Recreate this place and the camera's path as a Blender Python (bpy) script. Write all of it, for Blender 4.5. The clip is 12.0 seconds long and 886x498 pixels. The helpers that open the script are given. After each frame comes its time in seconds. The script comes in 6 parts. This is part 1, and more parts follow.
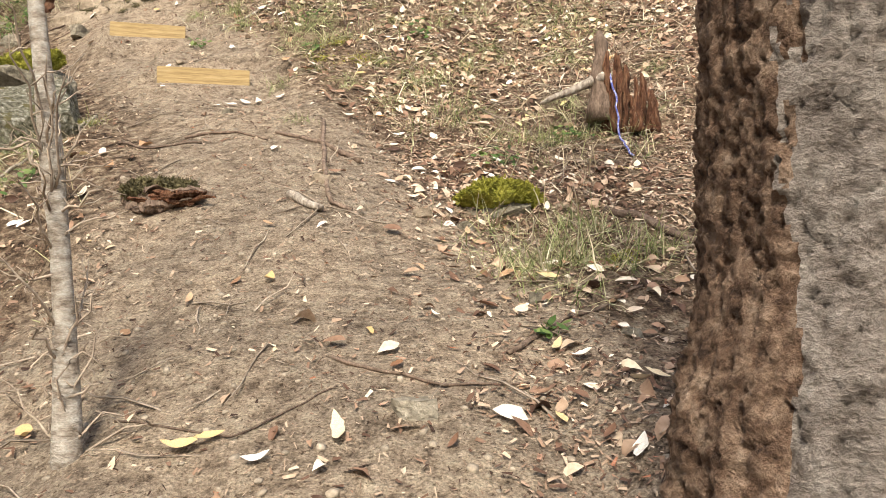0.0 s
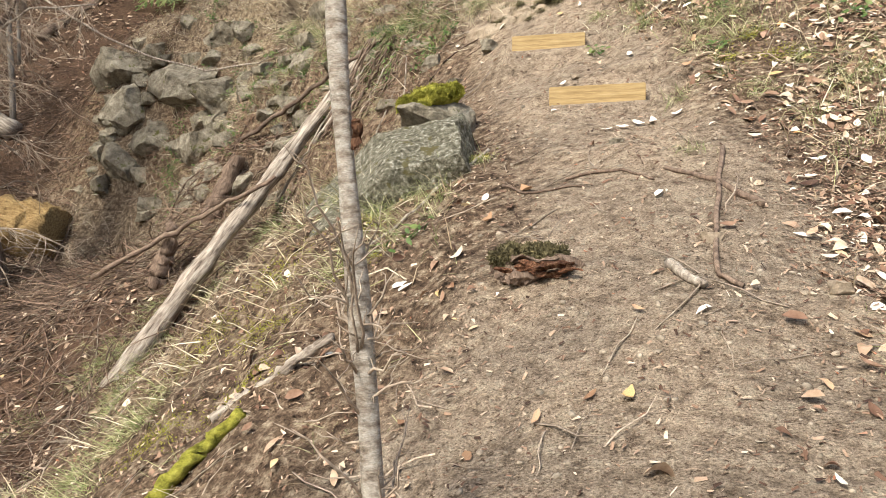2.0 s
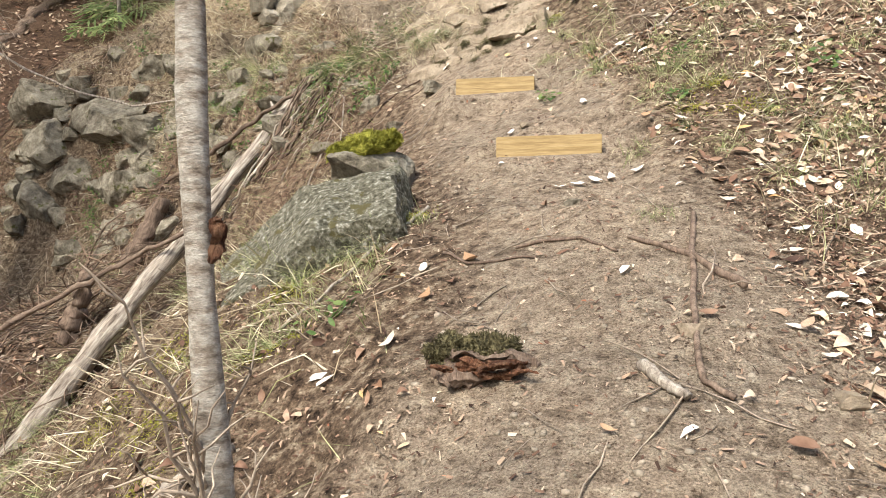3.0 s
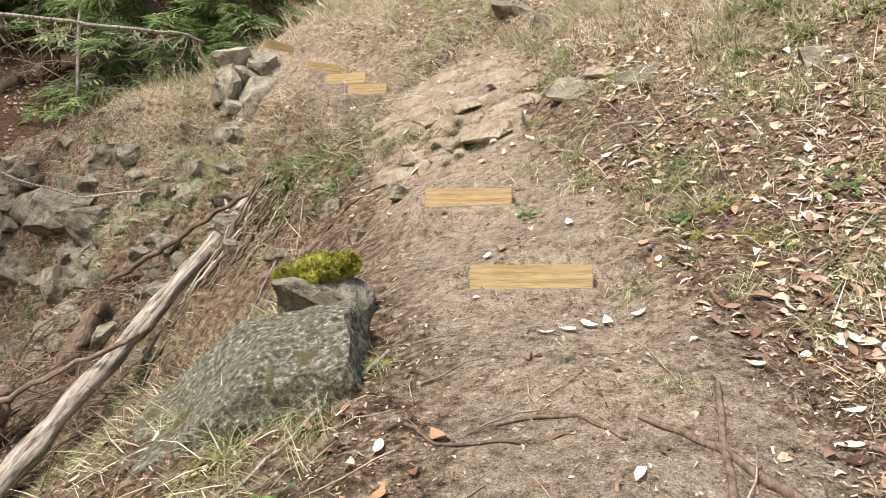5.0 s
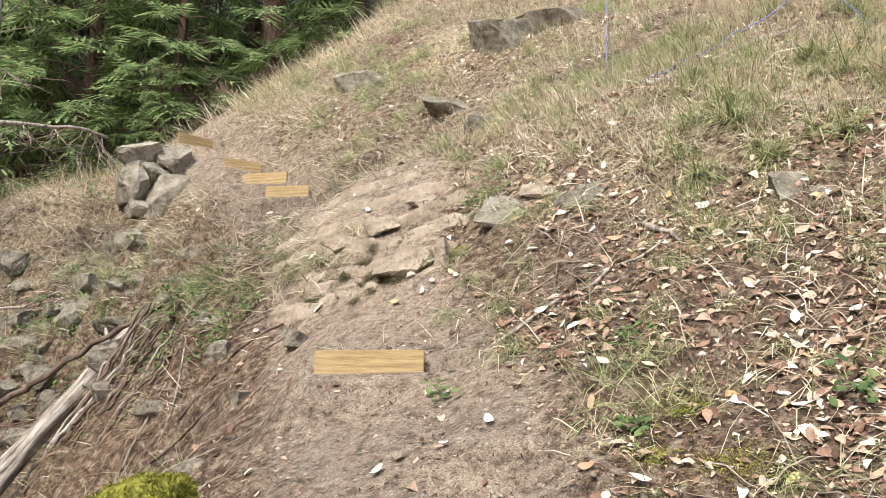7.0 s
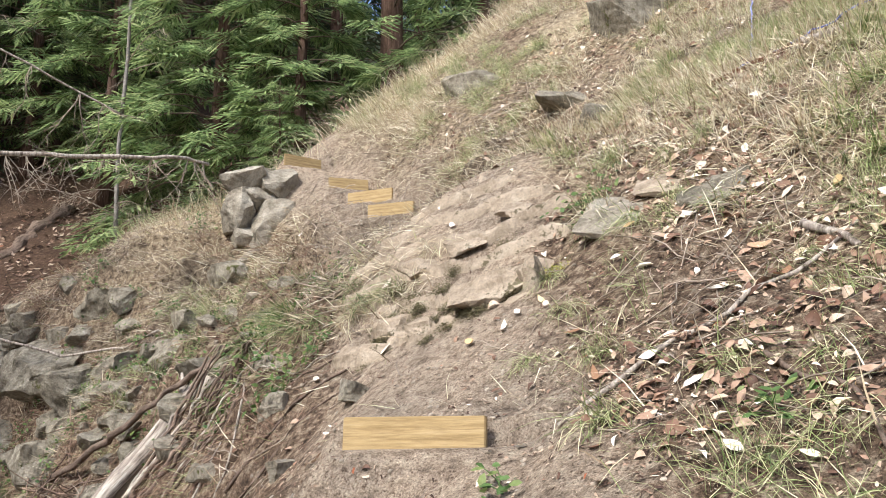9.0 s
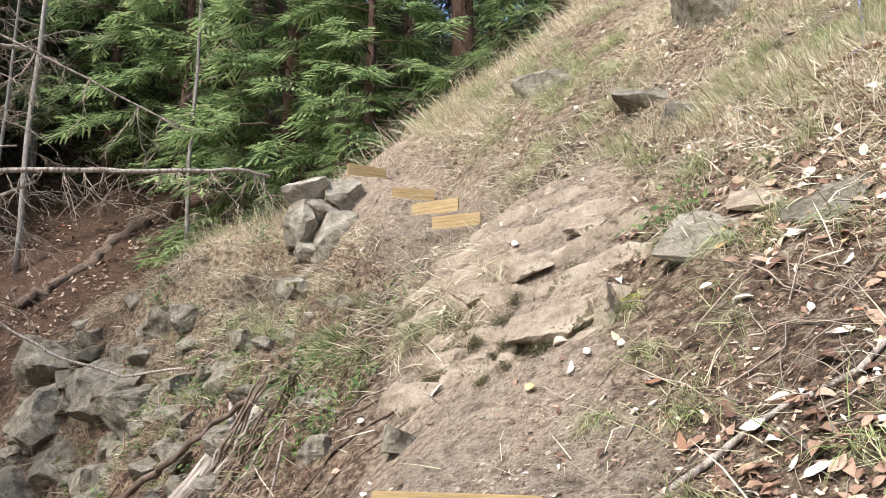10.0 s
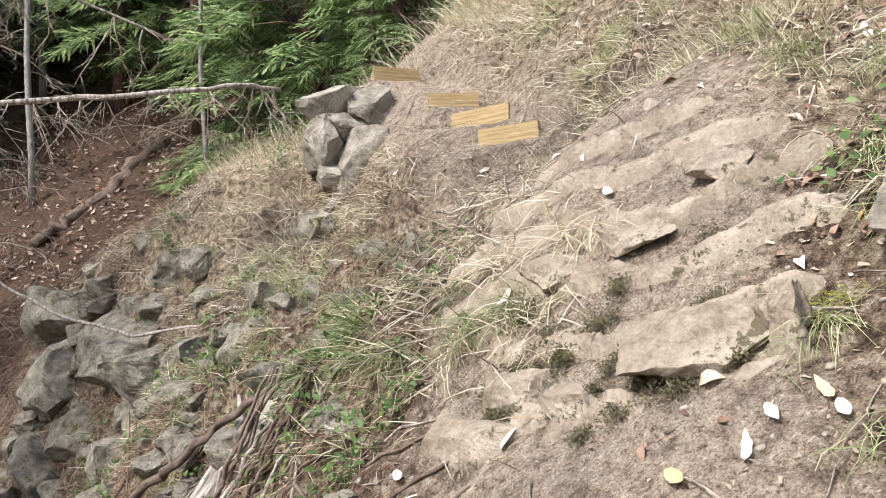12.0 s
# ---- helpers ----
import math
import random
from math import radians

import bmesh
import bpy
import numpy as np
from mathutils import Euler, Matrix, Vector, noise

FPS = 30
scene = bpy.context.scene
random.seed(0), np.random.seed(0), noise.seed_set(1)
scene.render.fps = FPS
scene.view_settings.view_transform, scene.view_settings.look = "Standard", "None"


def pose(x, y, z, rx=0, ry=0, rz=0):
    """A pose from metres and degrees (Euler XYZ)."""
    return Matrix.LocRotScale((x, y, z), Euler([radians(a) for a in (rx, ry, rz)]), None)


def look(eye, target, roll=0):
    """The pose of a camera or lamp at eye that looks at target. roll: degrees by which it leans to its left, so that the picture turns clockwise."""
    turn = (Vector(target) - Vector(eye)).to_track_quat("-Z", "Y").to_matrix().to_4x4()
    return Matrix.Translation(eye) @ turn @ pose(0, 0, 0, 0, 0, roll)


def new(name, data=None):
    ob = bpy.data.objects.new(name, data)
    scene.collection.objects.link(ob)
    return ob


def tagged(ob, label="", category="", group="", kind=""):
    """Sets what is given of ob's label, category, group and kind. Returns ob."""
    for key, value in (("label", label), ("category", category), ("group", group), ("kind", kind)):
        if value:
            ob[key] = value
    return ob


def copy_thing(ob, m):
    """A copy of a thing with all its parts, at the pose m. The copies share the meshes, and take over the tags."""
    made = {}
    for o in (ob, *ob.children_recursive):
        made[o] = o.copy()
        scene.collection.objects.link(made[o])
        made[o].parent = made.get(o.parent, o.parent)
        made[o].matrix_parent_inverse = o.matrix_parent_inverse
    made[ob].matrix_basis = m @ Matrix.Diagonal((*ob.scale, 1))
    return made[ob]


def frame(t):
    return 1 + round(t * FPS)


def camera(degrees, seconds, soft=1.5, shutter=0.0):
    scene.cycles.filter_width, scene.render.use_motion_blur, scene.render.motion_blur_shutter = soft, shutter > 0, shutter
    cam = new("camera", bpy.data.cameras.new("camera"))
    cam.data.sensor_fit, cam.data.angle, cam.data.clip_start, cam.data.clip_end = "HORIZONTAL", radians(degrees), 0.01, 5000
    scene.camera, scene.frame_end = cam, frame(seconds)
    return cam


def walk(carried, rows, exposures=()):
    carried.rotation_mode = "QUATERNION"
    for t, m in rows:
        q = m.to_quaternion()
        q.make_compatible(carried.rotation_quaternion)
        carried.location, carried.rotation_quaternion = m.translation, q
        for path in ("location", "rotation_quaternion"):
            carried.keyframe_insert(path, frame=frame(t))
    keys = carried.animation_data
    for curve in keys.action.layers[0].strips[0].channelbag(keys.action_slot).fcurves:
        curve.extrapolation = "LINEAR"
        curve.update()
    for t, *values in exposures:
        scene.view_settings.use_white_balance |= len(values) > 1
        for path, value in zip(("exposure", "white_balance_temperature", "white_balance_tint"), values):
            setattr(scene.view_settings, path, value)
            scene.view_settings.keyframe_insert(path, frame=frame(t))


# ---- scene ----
cam = camera(55.9, 12.0, 0.8)
METRES, EYE, TILT, LEAN, TURN = 8.0, 1.6, 1.0, 0.5, 0.0
ROWS = [
    (0.0, 0.0, 0.0, 0.0, 0.0, 0.0, 0.0),
    (0.5, -0.0027, 0.0347, 0.0203, 6.74, -0.54, -1.27),
    (1.0, 0.0104, 0.0588, 0.0279, 13.5, -0.82, -1.39),
    (1.5, 0.0153, 0.0678, 0.0506, 24.41, -2.54, 0.84),
    (2.0, 0.0146, 0.0698, 0.0596, 29.03, -2.48, 1.05),
    (2.5, 0.0069, 0.1034, 0.0582, 27.61, -1.48, 0.99),
    (3.0, -0.0165, 0.1453, 0.0821, 25.33, -0.18, 0.69),
    (4.8, -0.0535, 0.2275, 0.1265, 24.9, 5.3, -0.1),
    (5.0, -0.0563, 0.2346, 0.1245, 23.05, 5.55, -0.22),
    (5.5, -0.0792, 0.269, 0.1511, 21.19, 6.78, 0.48),
    (6.0, -0.08, 0.3074, 0.1673, 19.96, 9.27, -0.17),
    (6.5, -0.0733, 0.345, 0.1914, 19.61, 10.47, 0.5),
    (8.5, -0.0722, 0.5263, 0.2525, 27.04, 10.68, 0.04),
    (9.0, -0.0806, 0.5637, 0.2529, 31.46, 11.64, 1.26),
    (9.5, -0.094, 0.6003, 0.2749, 32.3, 11.76, 1.72),
    (10.0, -0.1084, 0.6409, 0.2846, 37.05, 11.97, 0.79),
    (10.5, -0.1275, 0.6635, 0.3141, 49.36, 8.35, 3.95),
    (11.0, -0.1699, 0.6838, 0.317, 52.99, 7.99, 4.79),
    (11.5, -0.2125, 0.7328, 0.35, 46.33, 6.53, 4.8),
    (12.0, -0.2335, 0.7978, 0.3668, 40.68, 4.44, 3.79),
]
walk(cam, [(t, pose(0, 0, EYE, TILT, LEAN, TURN) @ pose(METRES * x, METRES * y, METRES * z, 90 + pitch, roll, yaw)) for t, x, y, z, yaw, pitch, roll in ROWS],
     exposures=[(0.0, 1.03, 6900, 7), (3.0, 1.04, 6500, 6), (5.5, 0.98, 6350, 8), (8.5, 1.05, 6000, 9), (10.5, 1.18, 5950, 9), (11.5, 1.38, 5900, 9), (12.0, 1.14, 5850, 9)])

# ---- light: bright overcast, the sun soft behind thin cloud ----
SUN_ELEVATION, SUN_TURN = radians(50), radians(186)
world = bpy.data.worlds.new("overcast_sky")
scene.world = world
world.use_nodes = True
sky = world.node_tree.nodes.new("ShaderNodeTexSky")
sky.sky_type, sky.sun_disc = "NISHITA", False
sky.sun_elevation, sky.sun_rotation, sky.dust_density, sky.ozone_density = SUN_ELEVATION, SUN_TURN, 4.0, 1.0
background = world.node_tree.nodes["Background"]
background.inputs["Strength"].default_value = 0.13
world.node_tree.links.new(sky.outputs[0], background.inputs["Color"])
sun_data = bpy.data.lights.new("sun", "SUN")
sun_data.energy, sun_data.angle, sun_data.color = 2.35, radians(9), (1.0, 0.95, 0.87)
sun = new("sun", sun_data)
toward_sun = Vector((math.sin(SUN_TURN) * math.cos(SUN_ELEVATION), math.cos(SUN_TURN) * math.cos(SUN_ELEVATION), math.sin(SUN_ELEVATION)))
sun.matrix_world = look(toward_sun * 30, (0, 0, 0))

# ---- materials ----
def nodes_of(name):
    m = bpy.data.materials.new(name)
    m.use_nodes = True
    return m, m.node_tree.nodes, m.node_tree.links, m.node_tree.nodes["Principled BSDF"]


def ramp(nodes, links, value, stops):
    r = nodes.new("ShaderNodeValToRGB")
    while len(r.color_ramp.elements) < len(stops):
        r.color_ramp.elements.new(0.5)
    for e, (at, c) in zip(r.color_ramp.elements, stops):
        e.position, e.color = at, (*c, 1)
    links.new(value, r.inputs["Fac"])
    return r.outputs["Color"]


def noise_tex(nodes, links, scale, detail=6.0, rough=0.6, stretch=None, distort=0.0):
    geo = nodes.new("ShaderNodeTexCoord")
    n = nodes.new("ShaderNodeTexNoise")
    n.inputs["Scale"].default_value, n.inputs["Detail"].default_value = scale, detail
    n.inputs["Roughness"].default_value, n.inputs["Distortion"].default_value = rough, distort
    if stretch:
        mp = nodes.new("ShaderNodeMapping")
        mp.inputs["Scale"].default_value = stretch
        links.new(geo.outputs["Object"], mp.inputs["Vector"])
        links.new(mp.outputs["Vector"], n.inputs["Vector"])
    else:
        links.new(geo.outputs["Object"], n.inputs["Vector"])
    return n.outputs["Fac"]


def mix(nodes, links, fac, a, b, how="MIX"):
    m = nodes.new("ShaderNodeMix")
    m.data_type, m.blend_type = "RGBA", how
    if isinstance(fac, float):
        m.inputs["Factor"].default_value = fac
    else:
        links.new(fac, m.inputs["Factor"])
    for slot, c in (("A", a), ("B", b)):
        sock = [s for s in m.inputs if s.name == slot and s.type == "RGBA"][0]
        if isinstance(c, tuple):
            sock.default_value = (*c, 1)
        else:
            links.new(c, sock)
    return [s for s in m.outputs if s.type == "RGBA"][0]


def bump(nodes, links, bsdf, height, strength, distance):
    b = nodes.new("ShaderNodeBump")
    b.inputs["Strength"].default_value, b.inputs["Distance"].default_value = strength, distance
    links.new(height, b.inputs["Height"])
    links.new(b.outputs["Normal"], bsdf.inputs["Normal"])


def plain_mat(name, stops, scale, rough=0.85, relief=0.5, depth=0.01, stretch=None, fine=None, vary=0.0, source="object", speck=1.0):
    """A surface of one stuff: two scales of noise in a colour ramp, with relief, and some change from piece to piece."""
    m, nodes, links, bsdf = nodes_of(name)
    big = noise_tex(nodes, links, scale, 8.0, 0.65, stretch)
    col = ramp(nodes, links, big, stops)
    small = noise_tex(nodes, links, fine or scale * 7, 5.0, 0.7, stretch)
    grain = ramp(nodes, links, small, [(0.25, (1 - 0.5 * speck,) * 3), (0.75, (1 + 0.32 * speck,) * 3)])
    col = mix(nodes, links, 1.0, col, grain, "MULTIPLY")
    if vary:
        if source == "object":
            rnd = nodes.new("ShaderNodeObjectInfo").outputs["Random"]
        else:
            rnd = nodes.new("ShaderNodeNewGeometry").outputs["Random Per Island"]
        piece = ramp(nodes, links, rnd, [(0.0, (1 - vary,) * 3), (1.0, (1 + vary,) * 3)])
        col = mix(nodes, links, 1.0, col, piece, "MULTIPLY")
    links.new(col, bsdf.inputs["Base Color"])
    bsdf.inputs["Roughness"].default_value = rough
    bsdf.inputs["Specular IOR Level"].default_value = 0.25
    add = nodes.new("ShaderNodeMath")
    add.operation = "MULTIPLY_ADD"
    add.inputs[1].default_value = 0.4
    links.new(small, add.inputs[0])
    links.new(big, add.inputs[2])
    bump(nodes, links, bsdf, add.outputs[0], relief, depth)
    return m


def stained(m, at, colour, scale):
    """Blotches of dry moss over a stone."""
    nodes, links = m.node_tree.nodes, m.node_tree.links
    bsdf = nodes["Principled BSDF"]
    old = bsdf.inputs["Base Color"].links[0].from_socket
    spots = noise_tex(nodes, links, scale, 7.0, 0.72)
    edge = ramp(nodes, links, spots, [(at, (0, 0, 0)), (at + 0.035, (1, 1, 1))])
    links.new(mix(nodes, links, edge, old, colour), bsdf.inputs["Base Color"])
    return m


def leaf_mat(name, stops, source="island", rough=0.6, see=0.25, vein=40.0):
    """Leaves and blades: a colour picked for each piece, with faint blotches, letting some light through."""
    m, nodes, links, bsdf = nodes_of(name)
    if source == "object":
        rnd = nodes.new("ShaderNodeObjectInfo").outputs["Random"]
    else:
        rnd = nodes.new("ShaderNodeNewGeometry").outputs["Random Per Island"]
    col = ramp(nodes, links, rnd, stops)
    blot = noise_tex(nodes, links, vein, 4.0, 0.6)
    col = mix(nodes, links, 1.0, col, ramp(nodes, links, blot, [(0.3, (0.72, 0.68, 0.62)), (0.6, (1.08, 1.08, 1.08))]), "MULTIPLY")
    links.new(col, bsdf.inputs["Base Color"])
    bsdf.inputs["Roughness"].default_value = rough
    bsdf.inputs["Specular IOR Level"].default_value = 0.3
    bump(nodes, links, bsdf, blot, 0.3, 0.004)
    if see:
        tr = nodes.new("ShaderNodeBsdfTranslucent")
        links.new(col, tr.inputs["Color"])
        sh = nodes.new("ShaderNodeMixShader")
        sh.inputs["Fac"].default_value = see
        links.new(bsdf.outputs[0], sh.inputs[1])
        links.new(tr.outputs[0], sh.inputs[2])
        links.new(sh.outputs[0], nodes["Material Output"].inputs["Surface"])
    return m


def ground_mat():
    """Trodden tan earth, darker humus and needles away from the trail, stony grey-buff on the steep bank, straw above."""
    m, nodes, links, bsdf = nodes_of("hillside_earth")
    big = noise_tex(nodes, links, 1.7, 6.0, 0.6)
    mid = noise_tex(nodes, links, 14.0, 8.0, 0.7)
    fine = noise_tex(nodes, links, 110.0, 4.0, 0.7)
    tan = ramp(nodes, links, mid, [(0.32, (0.18, 0.138, 0.10)), (0.52, (0.37, 0.30, 0.23)), (0.72, (0.54, 0.465, 0.375))])
    humus = ramp(nodes, links, mid, [(0.33, (0.03, 0.02, 0.014)), (0.5, (0.17, 0.12, 0.082)), (0.66, (0.36, 0.285, 0.21))])
    stony = ramp(nodes, links, mid, [(0.3, (0.045, 0.035, 0.024)), (0.5, (0.15, 0.12, 0.087)), (0.72, (0.33, 0.285, 0.225))])
    needles = ramp(nodes, links, mid, [(0.28, (0.05, 0.03, 0.02)), (0.55, (0.14, 0.09, 0.062)), (0.8, (0.28, 0.205, 0.15))])
    straw = ramp(nodes, links, mid, [(0.3, (0.15, 0.11, 0.07)), (0.55, (0.43, 0.36, 0.245)), (0.75, (0.64, 0.57, 0.42))])
    zone = nodes.new("ShaderNodeAttribute")
    zone.attribute_name = "zone"
    sep = nodes.new("ShaderNodeSeparateColor")
    links.new(zone.outputs["Color"], sep.inputs["Color"])
    def edged(sock):
        a = nodes.new("ShaderNodeMath")
        a.operation = "MULTIPLY_ADD"
        a.inputs[1].default_value, a.use_clamp = 1.0, True
        links.new(sock, a.inputs[0])
        w = nodes.new("ShaderNodeMapRange")
        w.inputs["From Min"].default_value, w.inputs["From Max"].default_value = 0.3, 0.7
        w.inputs["To Min"].default_value, w.inputs["To Max"].default_value = -0.35, 0.35
        links.new(mid, w.inputs["Value"])
        links.new(w.outputs[0], a.inputs[2])
        return a.outputs[0]
    col = mix(nodes, links, edged(sep.outputs["Red"]), humus, tan)
    col = mix(nodes, links, edged(sep.outputs["Green"]), col, stony)
    col = mix(nodes, links, edged(sep.outputs["Blue"]), col, straw)
    col = mix(nodes, links, zone.outputs["Alpha"], needles, col)
    col = mix(nodes, links, 1.0, col, ramp(nodes, links, big, [(0.3, (0.8, 0.8, 0.8)), (0.7, (1.15, 1.12, 1.08))]), "MULTIPLY")
    col = mix(nodes, links, 1.0, col, ramp(nodes, links, fine, [(0.32, (0.45, 0.43, 0.41)), (0.68, (1.42, 1.42, 1.42))]), "MULTIPLY")
    crumb = noise_tex(nodes, links, 42.0, 3.0, 0.75)
    col = mix(nodes, links, 1.0, col, ramp(nodes, links, crumb, [(0.34, (0.38, 0.33, 0.3)), (0.42, (0.95, 0.94, 0.93)), (0.6, (1.0, 1.0, 1.0)), (0.68, (1.45, 1.43, 1.4))]), "MULTIPLY")
    links.new(col, bsdf.inputs["Base Color"])
    bsdf.inputs["Roughness"].default_value = 0.95
    bsdf.inputs["Specular IOR Level"].default_value = 0.15
    add = nodes.new("ShaderNodeMath")
    add.operation = "MULTIPLY_ADD"
    add.inputs[1].default_value = 0.35
    links.new(fine, add.inputs[0])
    links.new(mid, add.inputs[2])
    more = nodes.new("ShaderNodeMath")
    more.operation = "MULTIPLY_ADD"
    more.inputs[1].default_value = 0.5
    links.new(crumb, more.inputs[0])
    links.new(add.outputs[0], more.inputs[2])
    bump(nodes, links, bsdf, more.outputs[0], 1.0, 0.045)
    return m


EARTH = ground_mat()
SANDSTONE = plain_mat("buff_sandstone", [(0.3, (0.11, 0.084, 0.056)), (0.4, (0.265, 0.21, 0.15)), (0.56, (0.37, 0.30, 0.222)), (0.75, (0.49, 0.415, 0.32))], 5.0, 0.95, 0.9, 0.03, None, 60, speck=0.75)
GREYROCK = plain_mat("grey_buff_rock", [(0.28, (0.04, 0.033, 0.023)), (0.42, (0.18, 0.155, 0.115)), (0.58, (0.31, 0.275, 0.21)), (0.75, (0.48, 0.44, 0.36))], 7.0, 0.9, 1.0, 0.06, None, 46, 0.15)
OUTCROP = plain_mat("grey_tan_outcrop", [(0.28, (0.10, 0.085, 0.06)), (0.42, (0.26, 0.225, 0.17)), (0.58, (0.37, 0.33, 0.26)), (0.75, (0.50, 0.46, 0.38))], 5.0, 0.9, 0.9, 0.04, None, 50, 0.12)
stained(SANDSTONE, 0.59, (0.12, 0.10, 0.06), 7.0)
stained(GREYROCK, 0.61, (0.10, 0.10, 0.03), 4.0)
LICHEN = plain_mat("lichen_grey_slab", [(0.32, (0.045, 0.042, 0.026)), (0.46, (0.15, 0.14, 0.098)), (0.57, (0.27, 0.255, 0.195)), (0.64, (0.50, 0.48, 0.41)), (0.75, (0.62, 0.60, 0.53))], 34.0, 0.95, 1.0, 0.04, None, 75)
stained(LICHEN, 0.57, (0.12, 0.105, 0.045), 5.0)
MOSS = plain_mat("yellow_green_moss", [(0.3, (0.10, 0.10, 0.014)), (0.5, (0.34, 0.33, 0.05)), (0.75, (0.56, 0.52, 0.11))], 22.0, 1.0, 1.0, 0.03, None, 190)
BOARD = plain_mat("new_sawn_softwood", [(0.3, (0.20, 0.13, 0.055)), (0.5, (0.33, 0.235, 0.11)), (0.72, (0.43, 0.32, 0.17))], 5.0, 0.75, 0.5, 0.005, (0.5, 7, 9), 22, 0.12, speck=0.55)
FIRBARK = plain_mat("reddish_brown_bark", [(0.34, (0.045, 0.026, 0.017)), (0.45, (0.145, 0.088, 0.058)), (0.56, (0.26, 0.175, 0.122)), (0.75, (0.42, 0.32, 0.24))], 26.0, 0.95, 1.0, 0.03, (1.0, 1.0, 1.0), 120)
BARKPLATE = plain_mat("pale_grey_bark", [(0.3, (0.08, 0.062, 0.05)), (0.42, (0.21, 0.175, 0.15)), (0.6, (0.32, 0.28, 0.245)), (0.75, (0.44, 0.40, 0.36))], 24.0, 0.9, 1.0, 0.025, (1.0, 1.0, 1.5), 110)
CHERRYBARK = plain_mat("pale_banded_young_bark", [(0.3, (0.10, 0.075, 0.055)), (0.42, (0.26, 0.215, 0.17)), (0.55, (0.42, 0.38, 0.325)), (0.8, (0.60, 0.57, 0.52))], 20.0, 0.75, 0.9, 0.010, (1, 1, 2.6), 130)
GREYWOOD = plain_mat("bleached_dead_wood", [(0.34, (0.10, 0.078, 0.06)), (0.46, (0.30, 0.25, 0.205)), (0.56, (0.44, 0.385, 0.32)), (0.7, (0.60, 0.55, 0.47))], 6.0, 0.9, 0.9, 0.015, (5, 5, 0.6), 30)
DARKWOOD = plain_mat("brown_dead_wood", [(0.3, (0.06, 0.042, 0.03)), (0.5, (0.17, 0.12, 0.09)), (0.75, (0.30, 0.23, 0.175))], 9.0, 0.95, 0.9, 0.012, (3, 3, 0.7), 45, 0.2)
REDROT = plain_mat("red_rotten_wood", [(0.3, (0.045, 0.018, 0.01)), (0.5, (0.17, 0.075, 0.04)), (0.75, (0.34, 0.20, 0.12))], 14.0, 0.95, 1.0, 0.04, (3, 3, 0.6), 60, 0.3)
POLEBARK = plain_mat("grey_pole_bark", [(0.3, (0.12, 0.10, 0.085)), (0.5, (0.27, 0.24, 0.21)), (0.75, (0.42, 0.39, 0.35))], 9.0, 0.9, 0.7, 0.01, (2, 2, 0.8), 40, 0.2)
SNAGBARK = plain_mat("flaking_dead_bark", [(0.32, (0.07, 0.05, 0.037)), (0.48, (0.20, 0.155, 0.12)), (0.62, (0.36, 0.30, 0.24)), (0.78, (0.52, 0.46, 0.39))], 8.0, 0.95, 1.0, 0.03, (3, 3, 0.7), 45)
CEDARBARK = plain_mat("red_brown_cedar_bark", [(0.3, (0.035, 0.02, 0.014)), (0.5, (0.12, 0.07, 0.05)), (0.75, (0.22, 0.145, 0.11))], 7.0, 0.95, 1.0, 0.03, (4, 4, 0.4), 40)
TWIGS = plain_mat("grey_brown_twigs", [(0.3, (0.18, 0.135, 0.10)), (0.6, (0.42, 0.345, 0.27))], 12.0, 0.9, 0.3, 0.004, None, 60, 0.35, "island")
BRUSH = plain_mat("brown_brushwood", [(0.3, (0.06, 0.04, 0.03)), (0.6, (0.24, 0.165, 0.12))], 12.0, 0.9, 0.3, 0.004, None, 60, 0.5, "island")
# backdrop wall: the shade inside distant woods put into a very dark colour
FARWOOD = plain_mat("shaded_far_woods", [(0.3, (0.012, 0.016, 0.009)), (0.55, (0.04, 0.05, 0.026)), (0.75, (0.075, 0.085, 0.045))], 0.5, 1.0, 1.0, 0.6, None, 3.0)
LEAF = leaf_mat("fallen_leaves", [(0.0, (0.22, 0.12, 0.07)), (0.22, (0.42, 0.28, 0.17)), (0.45, (0.66, 0.54, 0.38)), (0.6, (0.82, 0.74, 0.60)), (0.82, (0.90, 0.86, 0.78)), (0.92, (0.80, 0.68, 0.32)), (1.0, (0.50, 0.26, 0.10))], "object", 0.6, 0.12)
LEAFPALE = leaf_mat("yellow_fallen_leaves", [(0.0, (0.56, 0.38, 0.17)), (0.5, (0.68, 0.52, 0.29)), (1.0, (0.76, 0.65, 0.46))], "object", 0.7, 0.15)
LEAFWHITE = leaf_mat("pale_leaf_undersides", [(0.0, (0.62, 0.53, 0.42)), (0.5, (0.76, 0.70, 0.61)), (1.0, (0.88, 0.84, 0.78))], "object", 0.75, 0.12)
LEAFBROWN = leaf_mat("brown_fallen_leaves", [(0.0, (0.20, 0.095, 0.05)), (0.5, (0.42, 0.26, 0.15)), (1.0, (0.60, 0.42, 0.28))], "object", 0.7, 0.12)
LEAFMASS = leaf_mat("leaf_litter", [(0.0, (0.07, 0.038, 0.026)), (0.25, (0.19, 0.105, 0.068)), (0.5, (0.34, 0.22, 0.15)), (0.68, (0.48, 0.35, 0.25)), (0.83, (0.62, 0.50, 0.38)), (0.95, (0.86, 0.80, 0.70)), (0.98, (0.80, 0.70, 0.52)), (1.0, (0.62, 0.36, 0.13))], "island", 0.65, 0.12)
